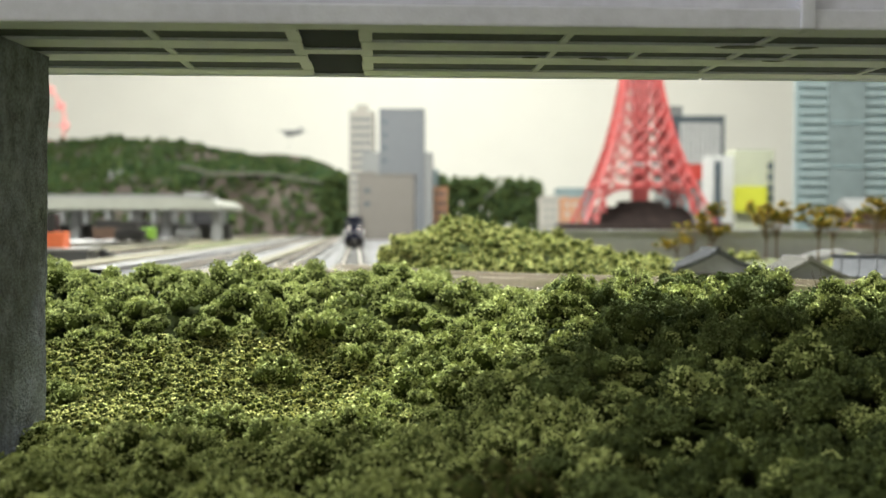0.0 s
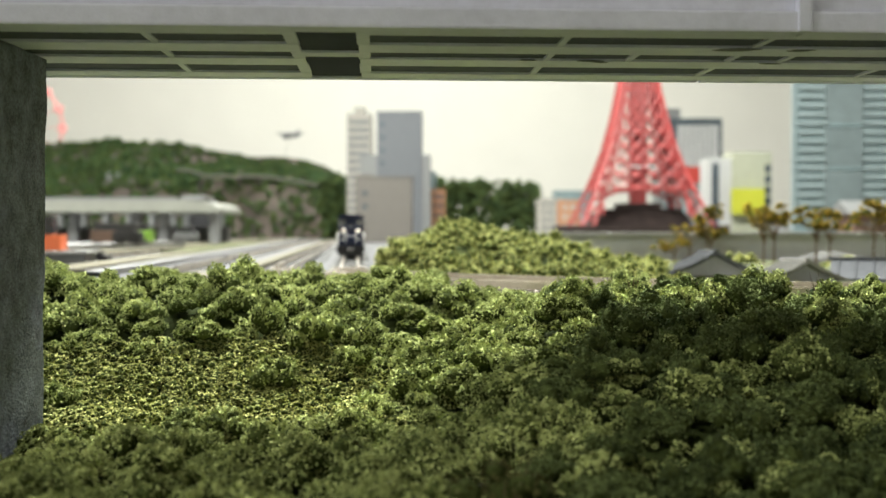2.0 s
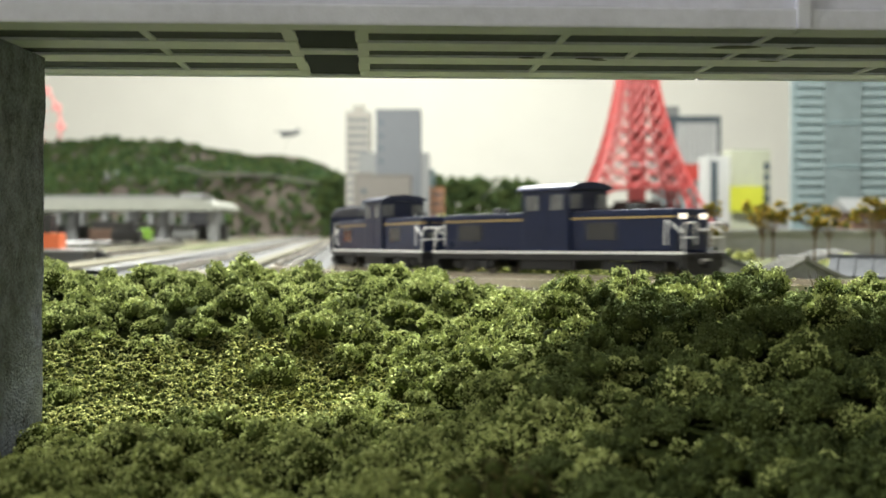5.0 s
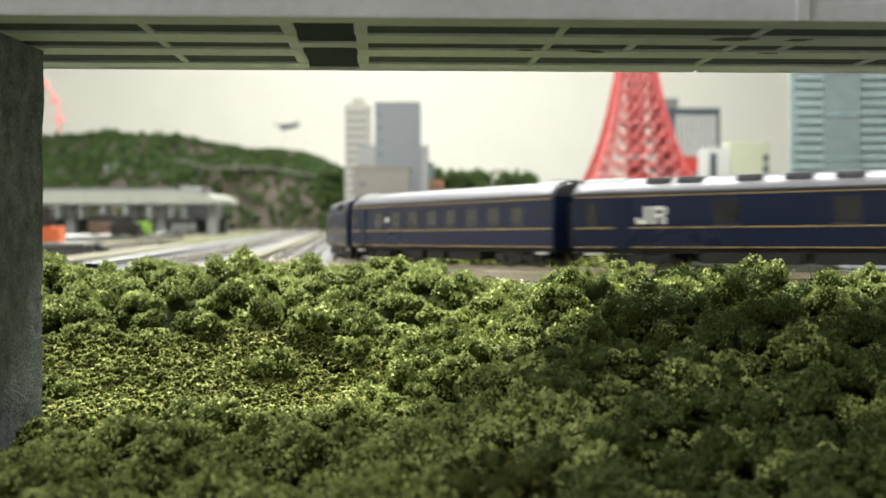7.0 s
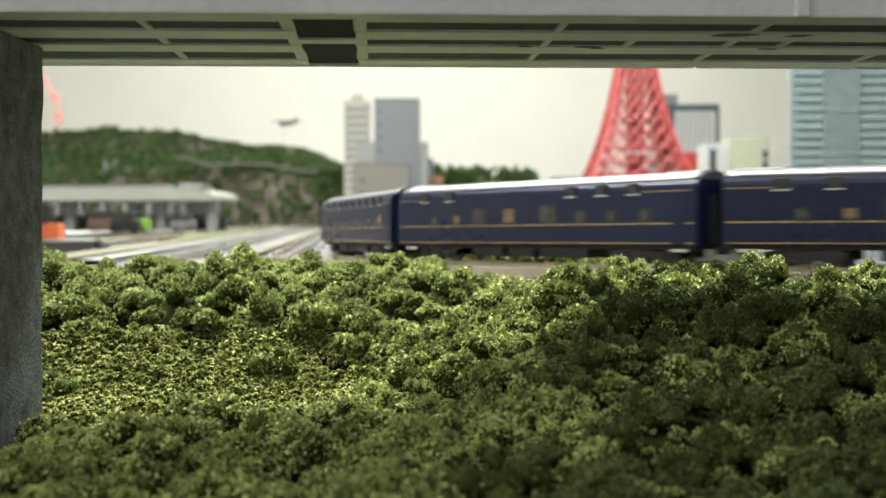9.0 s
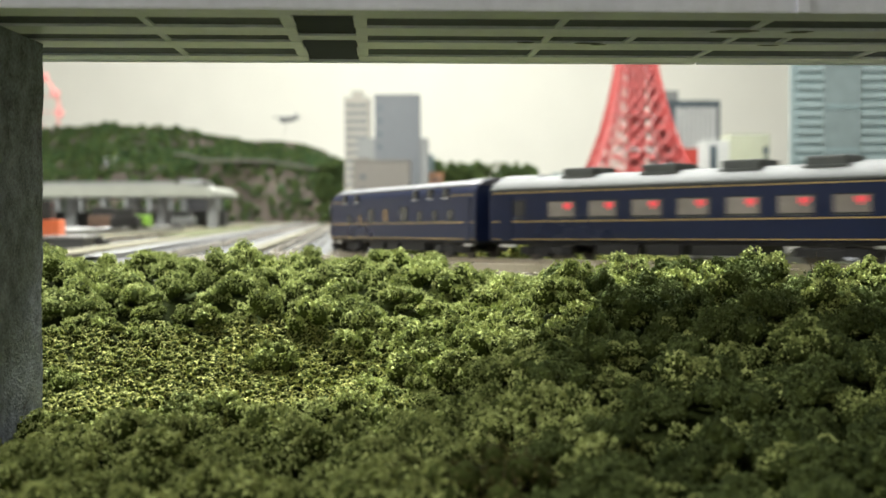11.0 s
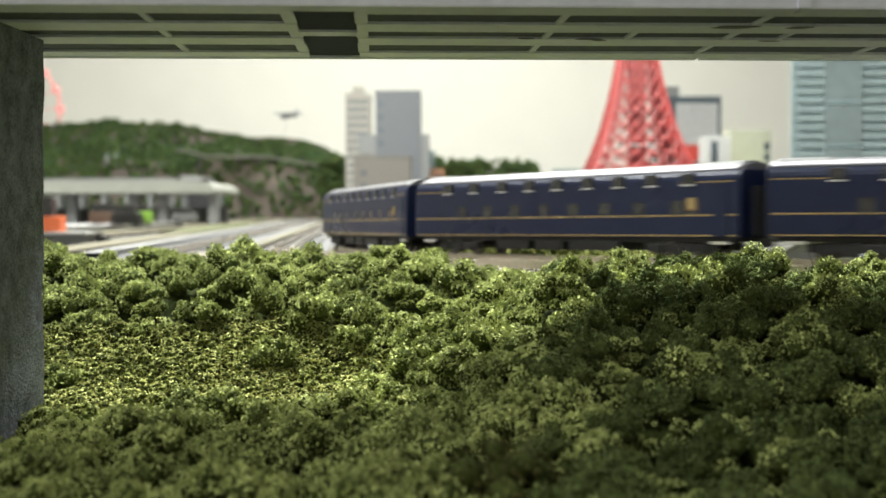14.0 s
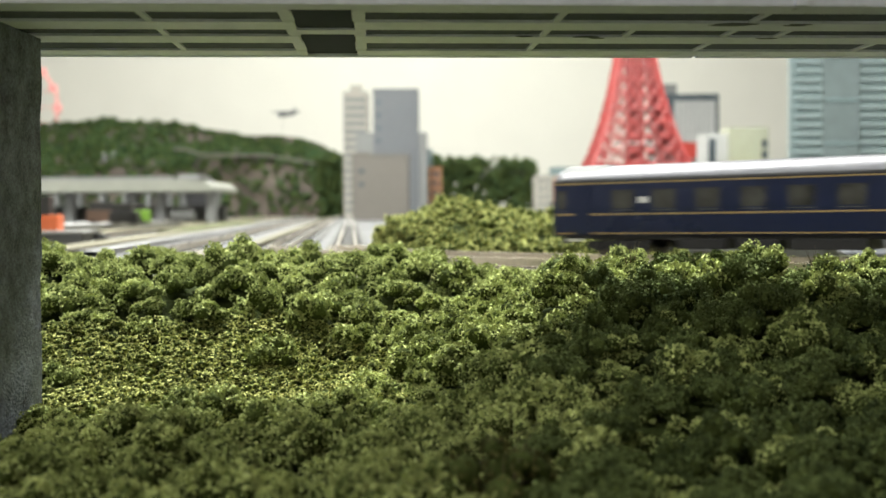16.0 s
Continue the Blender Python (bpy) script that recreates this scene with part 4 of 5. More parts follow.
def buildings():
    G = "model city buildings"
    d = 2.6
    e = thing("office_building", "tall plain blue grey office building with few small windows", "building", (0, 0, 0), G)
    x0, x1 = px(-57, d), px(-18, d)
    b = part("tower_block", boxes((x0, x1, d, d + 0.09, 0, 0.288), bevel=0.001), "grey1", e)
    part("parapet", boxes((x0 - 0.001, x1 + 0.001, d - 0.001, d + 0.006, 0.286, 0.292)), "grey1", b)
    for i, z in enumerate((0.262, 0.233, 0.204, 0.175)):
        part("window", boxes((x0 + 0.006, x0 + 0.017, d - 0.001, d + 0.003, z - 0.003, z + 0.003)), "dark", b)
    part("lower_block", boxes((px(-72, d), px(-11, d), d + 0.004, d + 0.13, 0, 0.195), bevel=0.001), "lightgrey", e, "wider light grey lower block")
    part("stair_block", boxes((px(-76, d), px(-60, d), d + 0.002, d + 0.1, 0, 0.15), bevel=0.001), "grey2", e)
    d = 2.35
    e = thing("low_building", "beige grey low building with two small windows", "building", (0, 0, 0), G)
    x0 = px(-72, d)
    b = part("wall", boxes((x0, px(-27, d), d, d + 0.11, 0, 0.131), bevel=0.001), "grey2", e)
    for z in (0.1, 0.073):
        part("window", boxes((x0 + 0.005, x0 + 0.016, d - 0.001, d + 0.003, z - 0.004, z + 0.004)), "dark", b)
    part("roof_edge", boxes((x0 - 0.001, px(-27, d) + 0.001, d - 0.001, d + 0.11, 0.131, 0.134)), "grey2", b)
    d = 3.0
    e = thing("apartment_tower", "slim cream apartment tower with storey bands", "building", (0, 0, 0), G)
    facade_block(e, "wall", "cream", px(-83, d), px(-62, d), d, d + 0.08, 0, 0.325, 15, 1, "grey1", 0.06, 0.42, True)
    part("roof_house", boxes((px(-77, d), px(-68, d), d + 0.01, d + 0.06, 0.325, 0.345)), "cream", e)
    d = 2.75
    e = thing("brick_building", "small orange brown building beside the offices", "building", (0, 0, 0), G)
    facade_block(e, "wall", "brick", px(-10, d), px(2, d), d, d + 0.07, 0, 0.12, 5, 2)
    part("roof_box", boxes((px(-14, d), px(-6, d), d, d + 0.05, 0.12, 0.165)), "glassblue", e)
    # on the terrace behind the grey wall
    Z = 0.02
    d = 3.3
    e = thing("office_building", "grey office tower with dark frame and pale vertical ribs", "building", (0, 0, 0), G)
    body = part("wall", boxes((px(193, d), px(241, d), d, d + 0.12, Z, 0.345), bevel=0.001), "dark", e)
    for i in range(9):
        x = px(204, d) + i * (px(236, d) - px(204, d)) / 8
        part("rib", boxes((x - 0.0046, x + 0.0046, d - 0.004, d, Z, 0.325)), "bwhite", body)
    part("core_block", boxes((px(188, d), px(206, d), d + 0.02, d + 0.14, Z, 0.375)), "lightgrey", e)
    d = 2.7
    e = thing("office_building", "white and cream building with dark stair window and yellow sign base", "building", (0, 0, 0), G)
    part("white_block", boxes((px(230, d), px(250, d), d + 0.01, d + 0.1, Z, 0.195), bevel=0.001), "bwhite", e)
    b = part("cream_block", boxes((px(250, d), px(284, d), d, d + 0.1, Z, 0.208), bevel=0.001), "palecream", e)
    part("stair_window", boxes((px(233, d), px(239, d), d + 0.008, d + 0.012, 0.03, 0.182)), "dark", e)
    for i in range(5):
        part("window", boxes((px(278, d), px(283, d), d - 0.001, d + 0.002, 0.06 + i * 0.025, 0.078 + i * 0.025)), "dark", b)
    part("signboard", boxes((px(250, d - 0.02), px(278, d - 0.02), d - 0.02, d - 0.002, 0.062, 0.122), bevel=0.001), "yellow", e, "plain yellow signboard")
    d = 2.9
    e = thing("shop_building", "white building with a red sign and blue windows", "building", (0, 0, 0), G)
    b = facade_block(e, "wall", "lightgrey", px(200, d), px(228, d), d, d + 0.08, Z, 0.17, 4, 2, "glassblue")
    part("signboard", boxes((px(204, d), px(226, d), d - 0.006, d, 0.145, 0.185)), "red", e, "red rooftop sign")
    d = 2.6
    e = thing("shop_building", "orange fronted low shop building", "building", (0, 0, 0), G)
    facade_block(e, "wall", "brick", px(100, d), px(118, d), d, d + 0.05, Z, 0.09, 3, 2, "cream")
    e = thing("shop_building", "pale grey low shop building with blue roof", "building", (0, 0, 0), G)
    facade_block(e, "wall", "cream", px(82, 2.8), px(104, 2.8), 2.8, 2.86, Z, 0.10, 4, 3, "lightgrey")
    part("roof", boxes((px(96, 2.9), px(128, 2.9), 2.9, 2.95, Z, 0.125)), "glassblue", e)
    e = thing("shop_building", "low white building at the edge of the terrace", "building", (0, 0, 0), G)
    facade_block(e, "wall", "bwhite", px(270, 3.0), px(312, 3.0), 3.0, 3.08, Z, 0.075, 3, 8, "lightgrey")
    # glass skyscraper: pale bands, grey central pier, floor slabs
    d = 2.4
    e = thing("skyscraper", "tall blue green glass skyscraper with pale floor bands", "building", (0, 0, 0), G)
    x0, x1, xa, xb = px(303, d), px(440, d), px(330, d), px(362, d)
    core = part("glass_wall", loft([[(x0, d + 0.004, z), (x1, d + 0.004, z), (x1 + 0.08, d + 0.2, z), (x0 + 0.066, d + 0.2, z)] for z in (Z, 0.52)]), "glassblue", e, "blue green curtain wall")
    part("pier", boxes((xa, xb, d - 0.004, d + 0.01, Z, 0.52)), "glassgrey", e, "grey glass pier")
    part("corner_strip", boxes((x0 - 0.004, x0 + 0.002, d, d + 0.008, Z, 0.52)), "glasspale", e)
    n = 26
    for i in range(n):
        z = 0.04 + i * 0.0185
        part("floor_band", boxes((x0 + 0.008, xa, d - 0.002, d + 0.006, z, z + 0.008), bevel=0.0008), "glasspale", core)
        part("floor_band", boxes((xb, x1 - 0.004, d - 0.002, d + 0.006, z, z + 0.008), bevel=0.0008), "glasspale", core)
    for i in range(5):
        z = 0.06 + i * 0.09
        part("pier_band", boxes((xa + 0.004, xb - 0.004, d - 0.006, d, z, z + 0.006)), "glassblue", core)
    d = 1.9
    e = thing("hall_building", "low building with a pale roof and red brown walls", "building", (0, 0, 0), G)
    part("wall", boxes((px(355, d), px(420, d), d, d + 0.08, Z, 0.052)), "wood", e)
    part("roof", loft([[(px(350, d), d - 0.01, 0.052), (px(350, d), d + 0.045, 0.075), (px(350, d), d + 0.1, 0.052)], [(px(430, d), d - 0.01, 0.052), (px(430, d), d + 0.045, 0.075), (px(430, d), d + 0.1, 0.052)]]), "lightgrey", e, "pale sloping roof")


def lattice_tower():
    """A red lattice tower over a dark brown base building."""
    d, Z = 2.35, 0.021
    cx = px(168, d)
    e = thing("lattice_tower", "red and white lattice steel tower on splayed legs", "tower", (cx, d, Z))
    prof = ((0.0, 0.132), (0.035, 0.116), (0.075, 0.099), (0.12, 0.081), (0.17, 0.064), (0.23, 0.049), (0.30, 0.036), (0.40, 0.026), (0.52, 0.016))
    for sx in (-1, 1):
        for sy in (-1, 1):
            leg = bmesh.new()
            for (z0, w0), (z1, w1) in zip(prof, prof[1:]):
                for k in (1.0, 0.80):
                    rod(leg, (sx * w0 * k, sy * w0 * k, z0), (sx * w1 * k, sy * w1 * k, z1), 0.0032, n=5)
                for a, b in ((1.0, 0.80), (0.80, 1.0)):
                    m = (z0 + z1) / 2
                    w = (w0 + w1) / 2
                    rod(leg, (sx * w0 * a, sy * w0 * b, z0), (sx * w * b, sy * w * a, m), 0.0017, n=4)
                    rod(leg, (sx * w * b, sy * w * a, m), (sx * w1 * a, sy * w1 * b, z1), 0.0017, n=4)
            part("leg", leg, "tower", e, "splayed red lattice leg")
            part("foot", boxes((sx * 0.128 - 0.009, sx * 0.128 + 0.009, sy * 0.128 - 0.009, sy * 0.128 + 0.009, -0.001, 0.01), bevel=0.001), "lightgrey", e, "pale footing")
    for s, axis in ((-1, 0), (1, 0), (-1, 1), (1, 1)):
        bm = bmesh.new()
        n = 15
        zs = [0.085 + 0.43 * i / n for i in range(n + 1)]
        for z0, z1 in zip(zs, zs[1:]):
            w0, w1 = (np.interp(z, [p[0] for p in prof], [p[1] for p in prof]) for z in (z0, z1))
            m = 5
            for k in range(m):
                a0, a1 = -w0 + 2 * w0 * k / m, -w0 + 2 * w0 * (k + 1) / m
                b0, b1 = -w1 + 2 * w1 * k / m, -w1 + 2 * w1 * (k + 1) / m
                for p, q in (((a0, z0), (b1, z1)), ((a1, z0), (b0, z1)), ((a0, z0), (a1, z0))):
                    if axis == 0:
                        rod(bm, (p[0], s * np.interp(p[1], zs, zs) * 0 + s * w0, p[1]), (q[0], s * (w1 if q[1] == z1 else w0), q[1]), 0.0018, n=4)
                    else:
                        rod(bm, (s * w0, p[0], p[1]), (s * (w1 if q[1] == z1 else w0), q[0], q[1]), 0.0018, n=4)
        part("lattice_side", bm, "tower", e, "red crossed lattice bracing")
        pts = [(-0.098 * math.cos(a), 0.035 + 0.055 * math.sin(a)) for a in np.linspace(0.05, math.pi - 0.05, 13)]
        f = s * 0.084
        corners = ((-0.003, -0.003), (0.003, -0.003), (0.003, 0.003), (-0.003, 0.003))
        arch = loft([[(p[0], f + a, p[1] + b) if axis == 0 else (f + a, p[0], p[1] + b) for a, b in corners] for p in pts])
        part("arch", arch, "tower", e, "red arch between the legs")
    part("lift_shaft", boxes((-0.016, 0.016, -0.016, 0.016, 0.05, 0.5), bevel=0.001), "towerdark", e, "solid dark red lift shaft")
    for z in (0.13, 0.2):
        part("platform", boxes((-0.034, 0.034, -0.034, 0.034, z, z + 0.003)), "towerwhite", e)
    b = thing("base_building", "dark brown building beneath the lattice tower", "building", (cx, d, Z))
    part("hall", loft([[(x, y, 0) for x, y in ((-0.098, -0.07), (0.098, -0.07), (0.098, 0.07), (-0.098, 0.07))], [(x, y, 0.03) for x, y in ((-0.092, -0.065), (0.092, -0.065), (0.092, 0.065), (-0.092, 0.065))],
                       [(x, y, 0.046) for x, y in ((-0.076, -0.06), (0.076, -0.06), (0.076, 0.06), (-0.076, 0.06))]]), "brown", b)
    part("upper_hall", boxes((-0.042, 0.042, -0.04, 0.04, 0.046, 0.058), bevel=0.001), "brown", b)
    part("base_slab", boxes((-0.17, 0.15, -0.15, -0.0, -0.001, 0.013)), "brown", b, "dark base slab")


def terrace():
    y = 0.84
    w = thing("retaining_wall", "plain grey retaining wall with a coping along the terrace", "wall", (0, 0, 0), kind="structure")
    part("wall_face", boxes((0.06, 0.6, y, y + 0.03, 0.0, 0.020)), "greywall", w)
    for i in range(9):
        part("coping", boxes((0.06 + i * 0.06 + 0.0004, 0.12 + i * 0.06 - 0.0004, y - 0.003, y + 0.012, 0.020, 0.0225), bevel=0.0003), "greywall", w)
    tagged(part("terrace_ground", boxes((0.06, 0.6, y + 0.03, 1.75, 0.0, 0.0195), (0.06, 1.6, 1.75, 3.9, 0.0, 0.0195)), "platform"), "grey paved terrace under the city buildings", "ground", kind="structure")
    f = thing("guard_rail", "low pale guard rail along the terrace edge", "railing", (0, 0, 0))
    for i in range(18):
        part("post", boxes((0.3 + i * 0.016, 0.3012 + i * 0.016, y + 0.014, y + 0.0152, 0.0195, 0.029)), "lightgrey", f)
    part("top_rail", boxes((0.3, 0.58, y + 0.0138, y + 0.0154, 0.028, 0.0292)), "lightgrey", f)


def house(x, y, w, dpt, h, label, turn=0, tiles="tile"):
    e = thing("house", label, "house", (x, y, 0.0), "traditional tiled houses", turn)
    part("wall", boxes((-w * 0.4, w * 0.4, -dpt * 0.38, dpt * 0.38, -0.001, h)), "plaster", e, "white plaster wall")
    for s in (-1, 1):
        part("beam", boxes((s * w * 0.4 - 0.0006, s * w * 0.4 + 0.0006, -dpt * 0.385, dpt * 0.385, 0, h)), "wood", e)
    part("window", boxes((-w * 0.2, w * 0.2, -dpt * 0.385, dpt * 0.385, h * 0.35, h * 0.7)), "wood", e)
    rise = w * 0.22
    # curved gable roof whose ridge runs away from the track
    def sec(y_):
        pts = []
        for k in range(-6, 7):
            u = k / 6
            pts.append((u * w / 2, y_, h + rise * (1 - abs(u)) ** 1.35))
        return pts + [(u * w / 2 / 6 * 6, y_, h - 0.0012 + (rise * (1 - abs(u)) ** 1.35)) for u in [k / 6 for k in range(6, -7, -1)]]
    roof = part("roof", loft([sec(-dpt / 2), sec(dpt / 2)]), tiles, e, "grey tiled gable roof")
    part("ridge", boxes((-0.0011, 0.0011, -dpt / 2 - 0.001, dpt / 2 + 0.001, h + rise - 0.0006, h + rise + 0.0009), bevel=0.0003), tiles, roof)
    part("ridge_end", boxes((-0.0012, 0.0012, -dpt / 2 - 0.0012, -dpt / 2 + 0.001, h + rise - 0.001, h + rise + 0.0016), bevel=0.0004), tiles, roof)
    for s in (-1, 1):
        for k in range(7):
            yy = -dpt / 2 + dpt * (k + 0.5) / 7
            bm = bmesh.new()
            for a in range(6):
                u0, u1 = a / 6, (a + 1) / 6
                rod(bm, (s * u0 * w / 2, yy, h + rise * (1 - u0) ** 1.35 + 0.0002), (s * u1 * w / 2, yy, h + rise * (1 - u1) ** 1.35 + 0.0002), 0.0005, n=4)
            part("ridge_tile", bm, tiles, roof)
    # plastered gable under the roof
    for f in (-1, 1):
        g = [(u / 6 * w * 0.44, f * dpt * 0.44, h - 0.0006 + rise * (1 - abs(u / 6) * 0.9) ** 1.35 * 0.9) for u in range(-6, 7)]
        g = [(-w * 0.42, f * dpt * 0.44, h - 0.002)] + g + [(w * 0.42, f * dpt * 0.44, h - 0.002)]
        part("gable", loft([g, [(p[0], p[1] - f * 0.001, p[2]) for p in g]]), "greywall", e, "grey plastered gable")
    # gable boards
    edge = [(u / 6, h + rise * (1 - abs(u / 6)) ** 1.35) for u in range(-6, 7)]
    bm = loft([[(u * w / 2, -dpt / 2 - a, z + b) for a, b in ((0, -0.0009), (0.0014, -0.0009), (0.0014, 0.0009), (0, 0.0009))] for u, z in edge])
    part("gable_board", bm, tiles, roof)
    return e


def village():
    house(px(229, 0.52), 0.52, 0.037, 0.03, 0.0055, "traditional house with a grey tiled gable roof")
    house(px(304, 0.5), 0.5, 0.042, 0.036, 0.0012, "small traditional house with a pale grey tiled roof", 0, "paletile")
    house(px(388, 0.50), 0.50, 0.036, 0.05, 0.0030, "traditional house with a dark grey tiled roof", 68)
    sh = [clump_shape(70, 0.2) for _ in range(5)]
    for i, (ux, y, hgt, n) in enumerate(((277, 0.93, 0.034, 8), (286, 0.95, 0.036, 8), (322, 0.9, 0.033, 9), (334, 0.93, 0.032, 8), (372, 0.88, 0.037, 9), (384, 0.9, 0.037, 8),
                                        (228, 1.0, 0.036, 5), (231, 1.02, 0.026, 4), (200, 0.98, 0.015, 4), (213, 1.02, 0.024, 4), (404, 0.94, 0.036, 8))):
        y, n = y * 0.81, n + 4
        x = px(ux, y)
        e = thing("autumn_tree", "small autumn tree with yellow leaves on a thin trunk", "tree", (x, y, 0), "autumn trees")
        bm = bmesh.new()
        rod(bm, (0, 0, -0.001), (0.0005, 0, hgt * 0.62), 0.0008, 0.0005, 6)
        cr = []
        for k in range(n):
            a = 6.283 * k / n + RNG.uniform(-0.4, 0.4)
            r = RNG.uniform(0.002, 0.013)
            c = (r * math.cos(a), r * math.sin(a), hgt * RNG.uniform(0.78, 1.12))
            cr.append(c)
            rod(bm, (0.0005, 0, hgt * RNG.uniform(0.4, 0.62)), c, 0.0004, 0.0002, 4)
        part("trunk", bm, "twig", e, "thin dark trunk with limbs")
        ob = new("crown", clumps("crown", np.array(cr), RNG.uniform(0.0034, 0.0056, n), "autumn", sh, 0.7))
        ob.parent = e
    pl = [(px(u, y * 0.93) + RNG.uniform(-0.006, 0.006), y * 0.93, RNG.uniform(0.001, 0.006)) for u, y in ((262, 0.82), (268, 0.82), (252, 0.84), (345, 0.72), (352, 0.7), (357, 0.7), (362, 0.69), (338, 0.74), (180, 0.8), (175, 0.82)) for _ in range(4)]
    tagged(new("garden_shrubs", clumps("garden_shrubs", np.array(pl), RNG.uniform(0.003, 0.006, len(pl)), "foliage2", sh)), "light green garden shrubs between the houses", "shrubs", kind="stuff")
    # pale boulder hill beside the houses
    bm = bmesh.new()
    bmesh.ops.create_icosphere(bm, subdivisions=4, radius=1, matrix=Matrix.Translation((px(335, 0.77), 0.77, 0.0)) @ Matrix.Diagonal((0.024, 0.018, 0.009, 1)))
    for v in bm.verts:
        v.co += Vector((0, 0, 1)) * noise.noise(v.co * 200) * 0.002
    tagged(part("boulder", bm, "plaster"), "pale weathered boulder beside the houses", "boulder")


def hills():
    """Wooded hill with a rock face at the back left, and a hedge of dark woods in the middle."""
    d = 3.5
    us = (-0.52, -0.36, -0.33, -0.29, -0.22, -0.205, -0.15, -0.13, -0.10, -0.088)
    hs = (0.30, 0.32, 0.31, 0.325, 0.31, 0.285, 0.28, 0.262, 0.235, 0.2)
    def top(u):
        return np.interp(u, us, hs)
    bm = bmesh.new()
    nx, ny = 90, 26
    g = []
    for j in range(ny + 1):
        k = j / ny
        row = []
        for i in range(nx + 1):
            u = -0.52 + 0.44 * i / nx
            cliff = -0.21 < u < -0.10
            # a steep lower face, a ledge and a gentler upper slope
            prof = np.interp(k, (0, 0.12, 0.22, 0.6, 1.0), (0.0, 0.36, 0.60, 0.64, 1.0) if cliff else (0.0, 0.25, 0.45, 0.66, 1.0))
            y = d - 0.25 + 0.6 * k
            z = prof * top(u) + 0.02 * noise.noise(Vector((u * 22, k * 5, 3))) * (1 if k > 0.02 else 0)
            row.append(bm.verts.new((u * y, y + 0.05 * noise.noise(Vector((u * 30, k * 4, 8))), max(z, -0.001))))
        g.append(row)
    for j in range(ny):
        for i in range(nx):
            bm.faces.new((g[j][i], g[j][i + 1], g[j + 1][i + 1], g[j + 1][i]))
    hill = part("hill", bm, "rock")
    tagged(hill, "wooded hill with a brown rock face", "hill", kind="structure")
    # a pale retaining kerb along the ledge
    rows = [[], []]
    for i in range(41):
        u = -0.23 + 0.13 * i / 40
        y = d - 0.25 + 0.6 * 0.235 - 0.03
        for row, dz in zip(rows, (0.0, 0.006)):
            row.append((u * y, y, 0.635 * top(u) + dz))
    bm = loft([[rows[0][i], rows[1][i], (rows[1][i][0], rows[1][i][1] + 0.02, rows[1][i][2]), (rows[0][i][0], rows[0][i][1] + 0.02, rows[0][i][2])] for i in range(41)])
    tagged(part("ledge_kerb", bm, "grey2"), "pale kerb of a road along the hill's ledge", "kerb", kind="structure")
    sh = [clump_shape(40, 0.28) for _ in range(6)]
    pl, ra = [], []
    for _ in range(4000):
        i, j = RNG.uniform(0, nx - 1), RNG.uniform(0, ny - 1)
        u = -0.52 + 0.44 * i / nx
        k = j / ny
        cliff = -0.21 < u < -0.10
        if cliff and k < 0.24 and RNG.random() < 0.5:
            continue
        if 0.24 < k < 0.32 and u > -0.30 and RNG.random() < 0.7:
            continue
        prof = np.interp(k, (0, 0.12, 0.22, 0.6, 1.0), (0.0, 0.36, 0.60, 0.64, 1.0) if cliff else (0.0, 0.25, 0.45, 0.66, 1.0))
        y = d - 0.25 + 0.6 * k
        z = prof * top(u) + 0.02 * noise.noise(Vector((u * 22, k * 5, 3)))
        pl.append((u * y, y + 0.05 * noise.noise(Vector((u * 30, k * 4, 8))), z + 0.003))
        ra.append(RNG.uniform(0.010, 0.018))
    tagged(new("hill_woods", clumps("hill_woods", np.array(pl), ra, "hillfol", sh)), "dense dark green woods on the hill", "woods", kind="stuff")
    # dark trees at the end of the hill and the hedge right of the offices
    def bank(name, label, u0, u1, y, h0, h1, n, mat):
        p, r = [], []
        for _ in range(n):
            u = RNG.uniform(u0, u1)
            z = RNG.uniform(0, 1) ** 0.8 * np.interp(u, (u0, u1), (h0, h1)) * RNG.uniform(0.93, 1.0)
            yy = y + RNG.uniform(-0.03, 0.03)
            p.append((u * yy, yy, z))
            r.append(RNG.uniform(0.009, 0.017))
        tagged(new(name, clumps(name, np.array(p), r, mat, sh)), label, "woods", kind="stuff")
    bank("dark_woods", "bank of dark trees at the end of the hill", -0.105, -0.083, 3.1, 0.17, 0.165, 260, "darkfol")
    bank("hedge_woods", "bank of dark green trees behind the mound", -0.012, 0.082, 3.1, 0.165, 0.15, 800, "darkfol")
    # concrete portals and a road bridge on the hill's foot
    e = thing("tunnel_portal", "grey concrete tunnel portal at the foot of the hill", "tunnel portal", (px(-208, 3.15), 3.15, 0))
    bm = bmesh.new()
    pts = [(0.045 * math.cos(a), 0.075 + 0.03 * math.sin(a)) for a in np.linspace(0, math.pi, 11)]
    for p, q in zip(pts, pts[1:]):
        rod(bm, (p[0], 0, p[1]), (q[0], 0, q[1]), 0.009, n=6)
    part("arch", bm, "platform", e)
    part("abutment", boxes((-0.052, -0.036, -0.01, 0.05, 0, 0.078)), "lightgrey", e)
    part("abutment", boxes((0.036, 0.052, -0.01, 0.05, 0, 0.078)), "lightgrey", e)
    part("opening", boxes((-0.036, 0.036, 0.01, 0.05, 0, 0.08)), "black", e, "dark tunnel mouth")
    e = thing("road_bridge", "grey concrete road bridge along the foot of the hill", "bridge", (0, 0, 0))
    part("deck", boxes((px(-345, 3.05), px(-230, 3.05), 3.05, 3.11, 0.095, 0.112), bevel=0.001), "lightgrey", e)
    for u in (-335, -315, -295, -275, -255, -238):
        part("pillar", boxes((px(u, 3.05), px(u, 3.05) + 0.012, 3.06, 3.1, -0.001, 0.096)), "lightgrey", e)
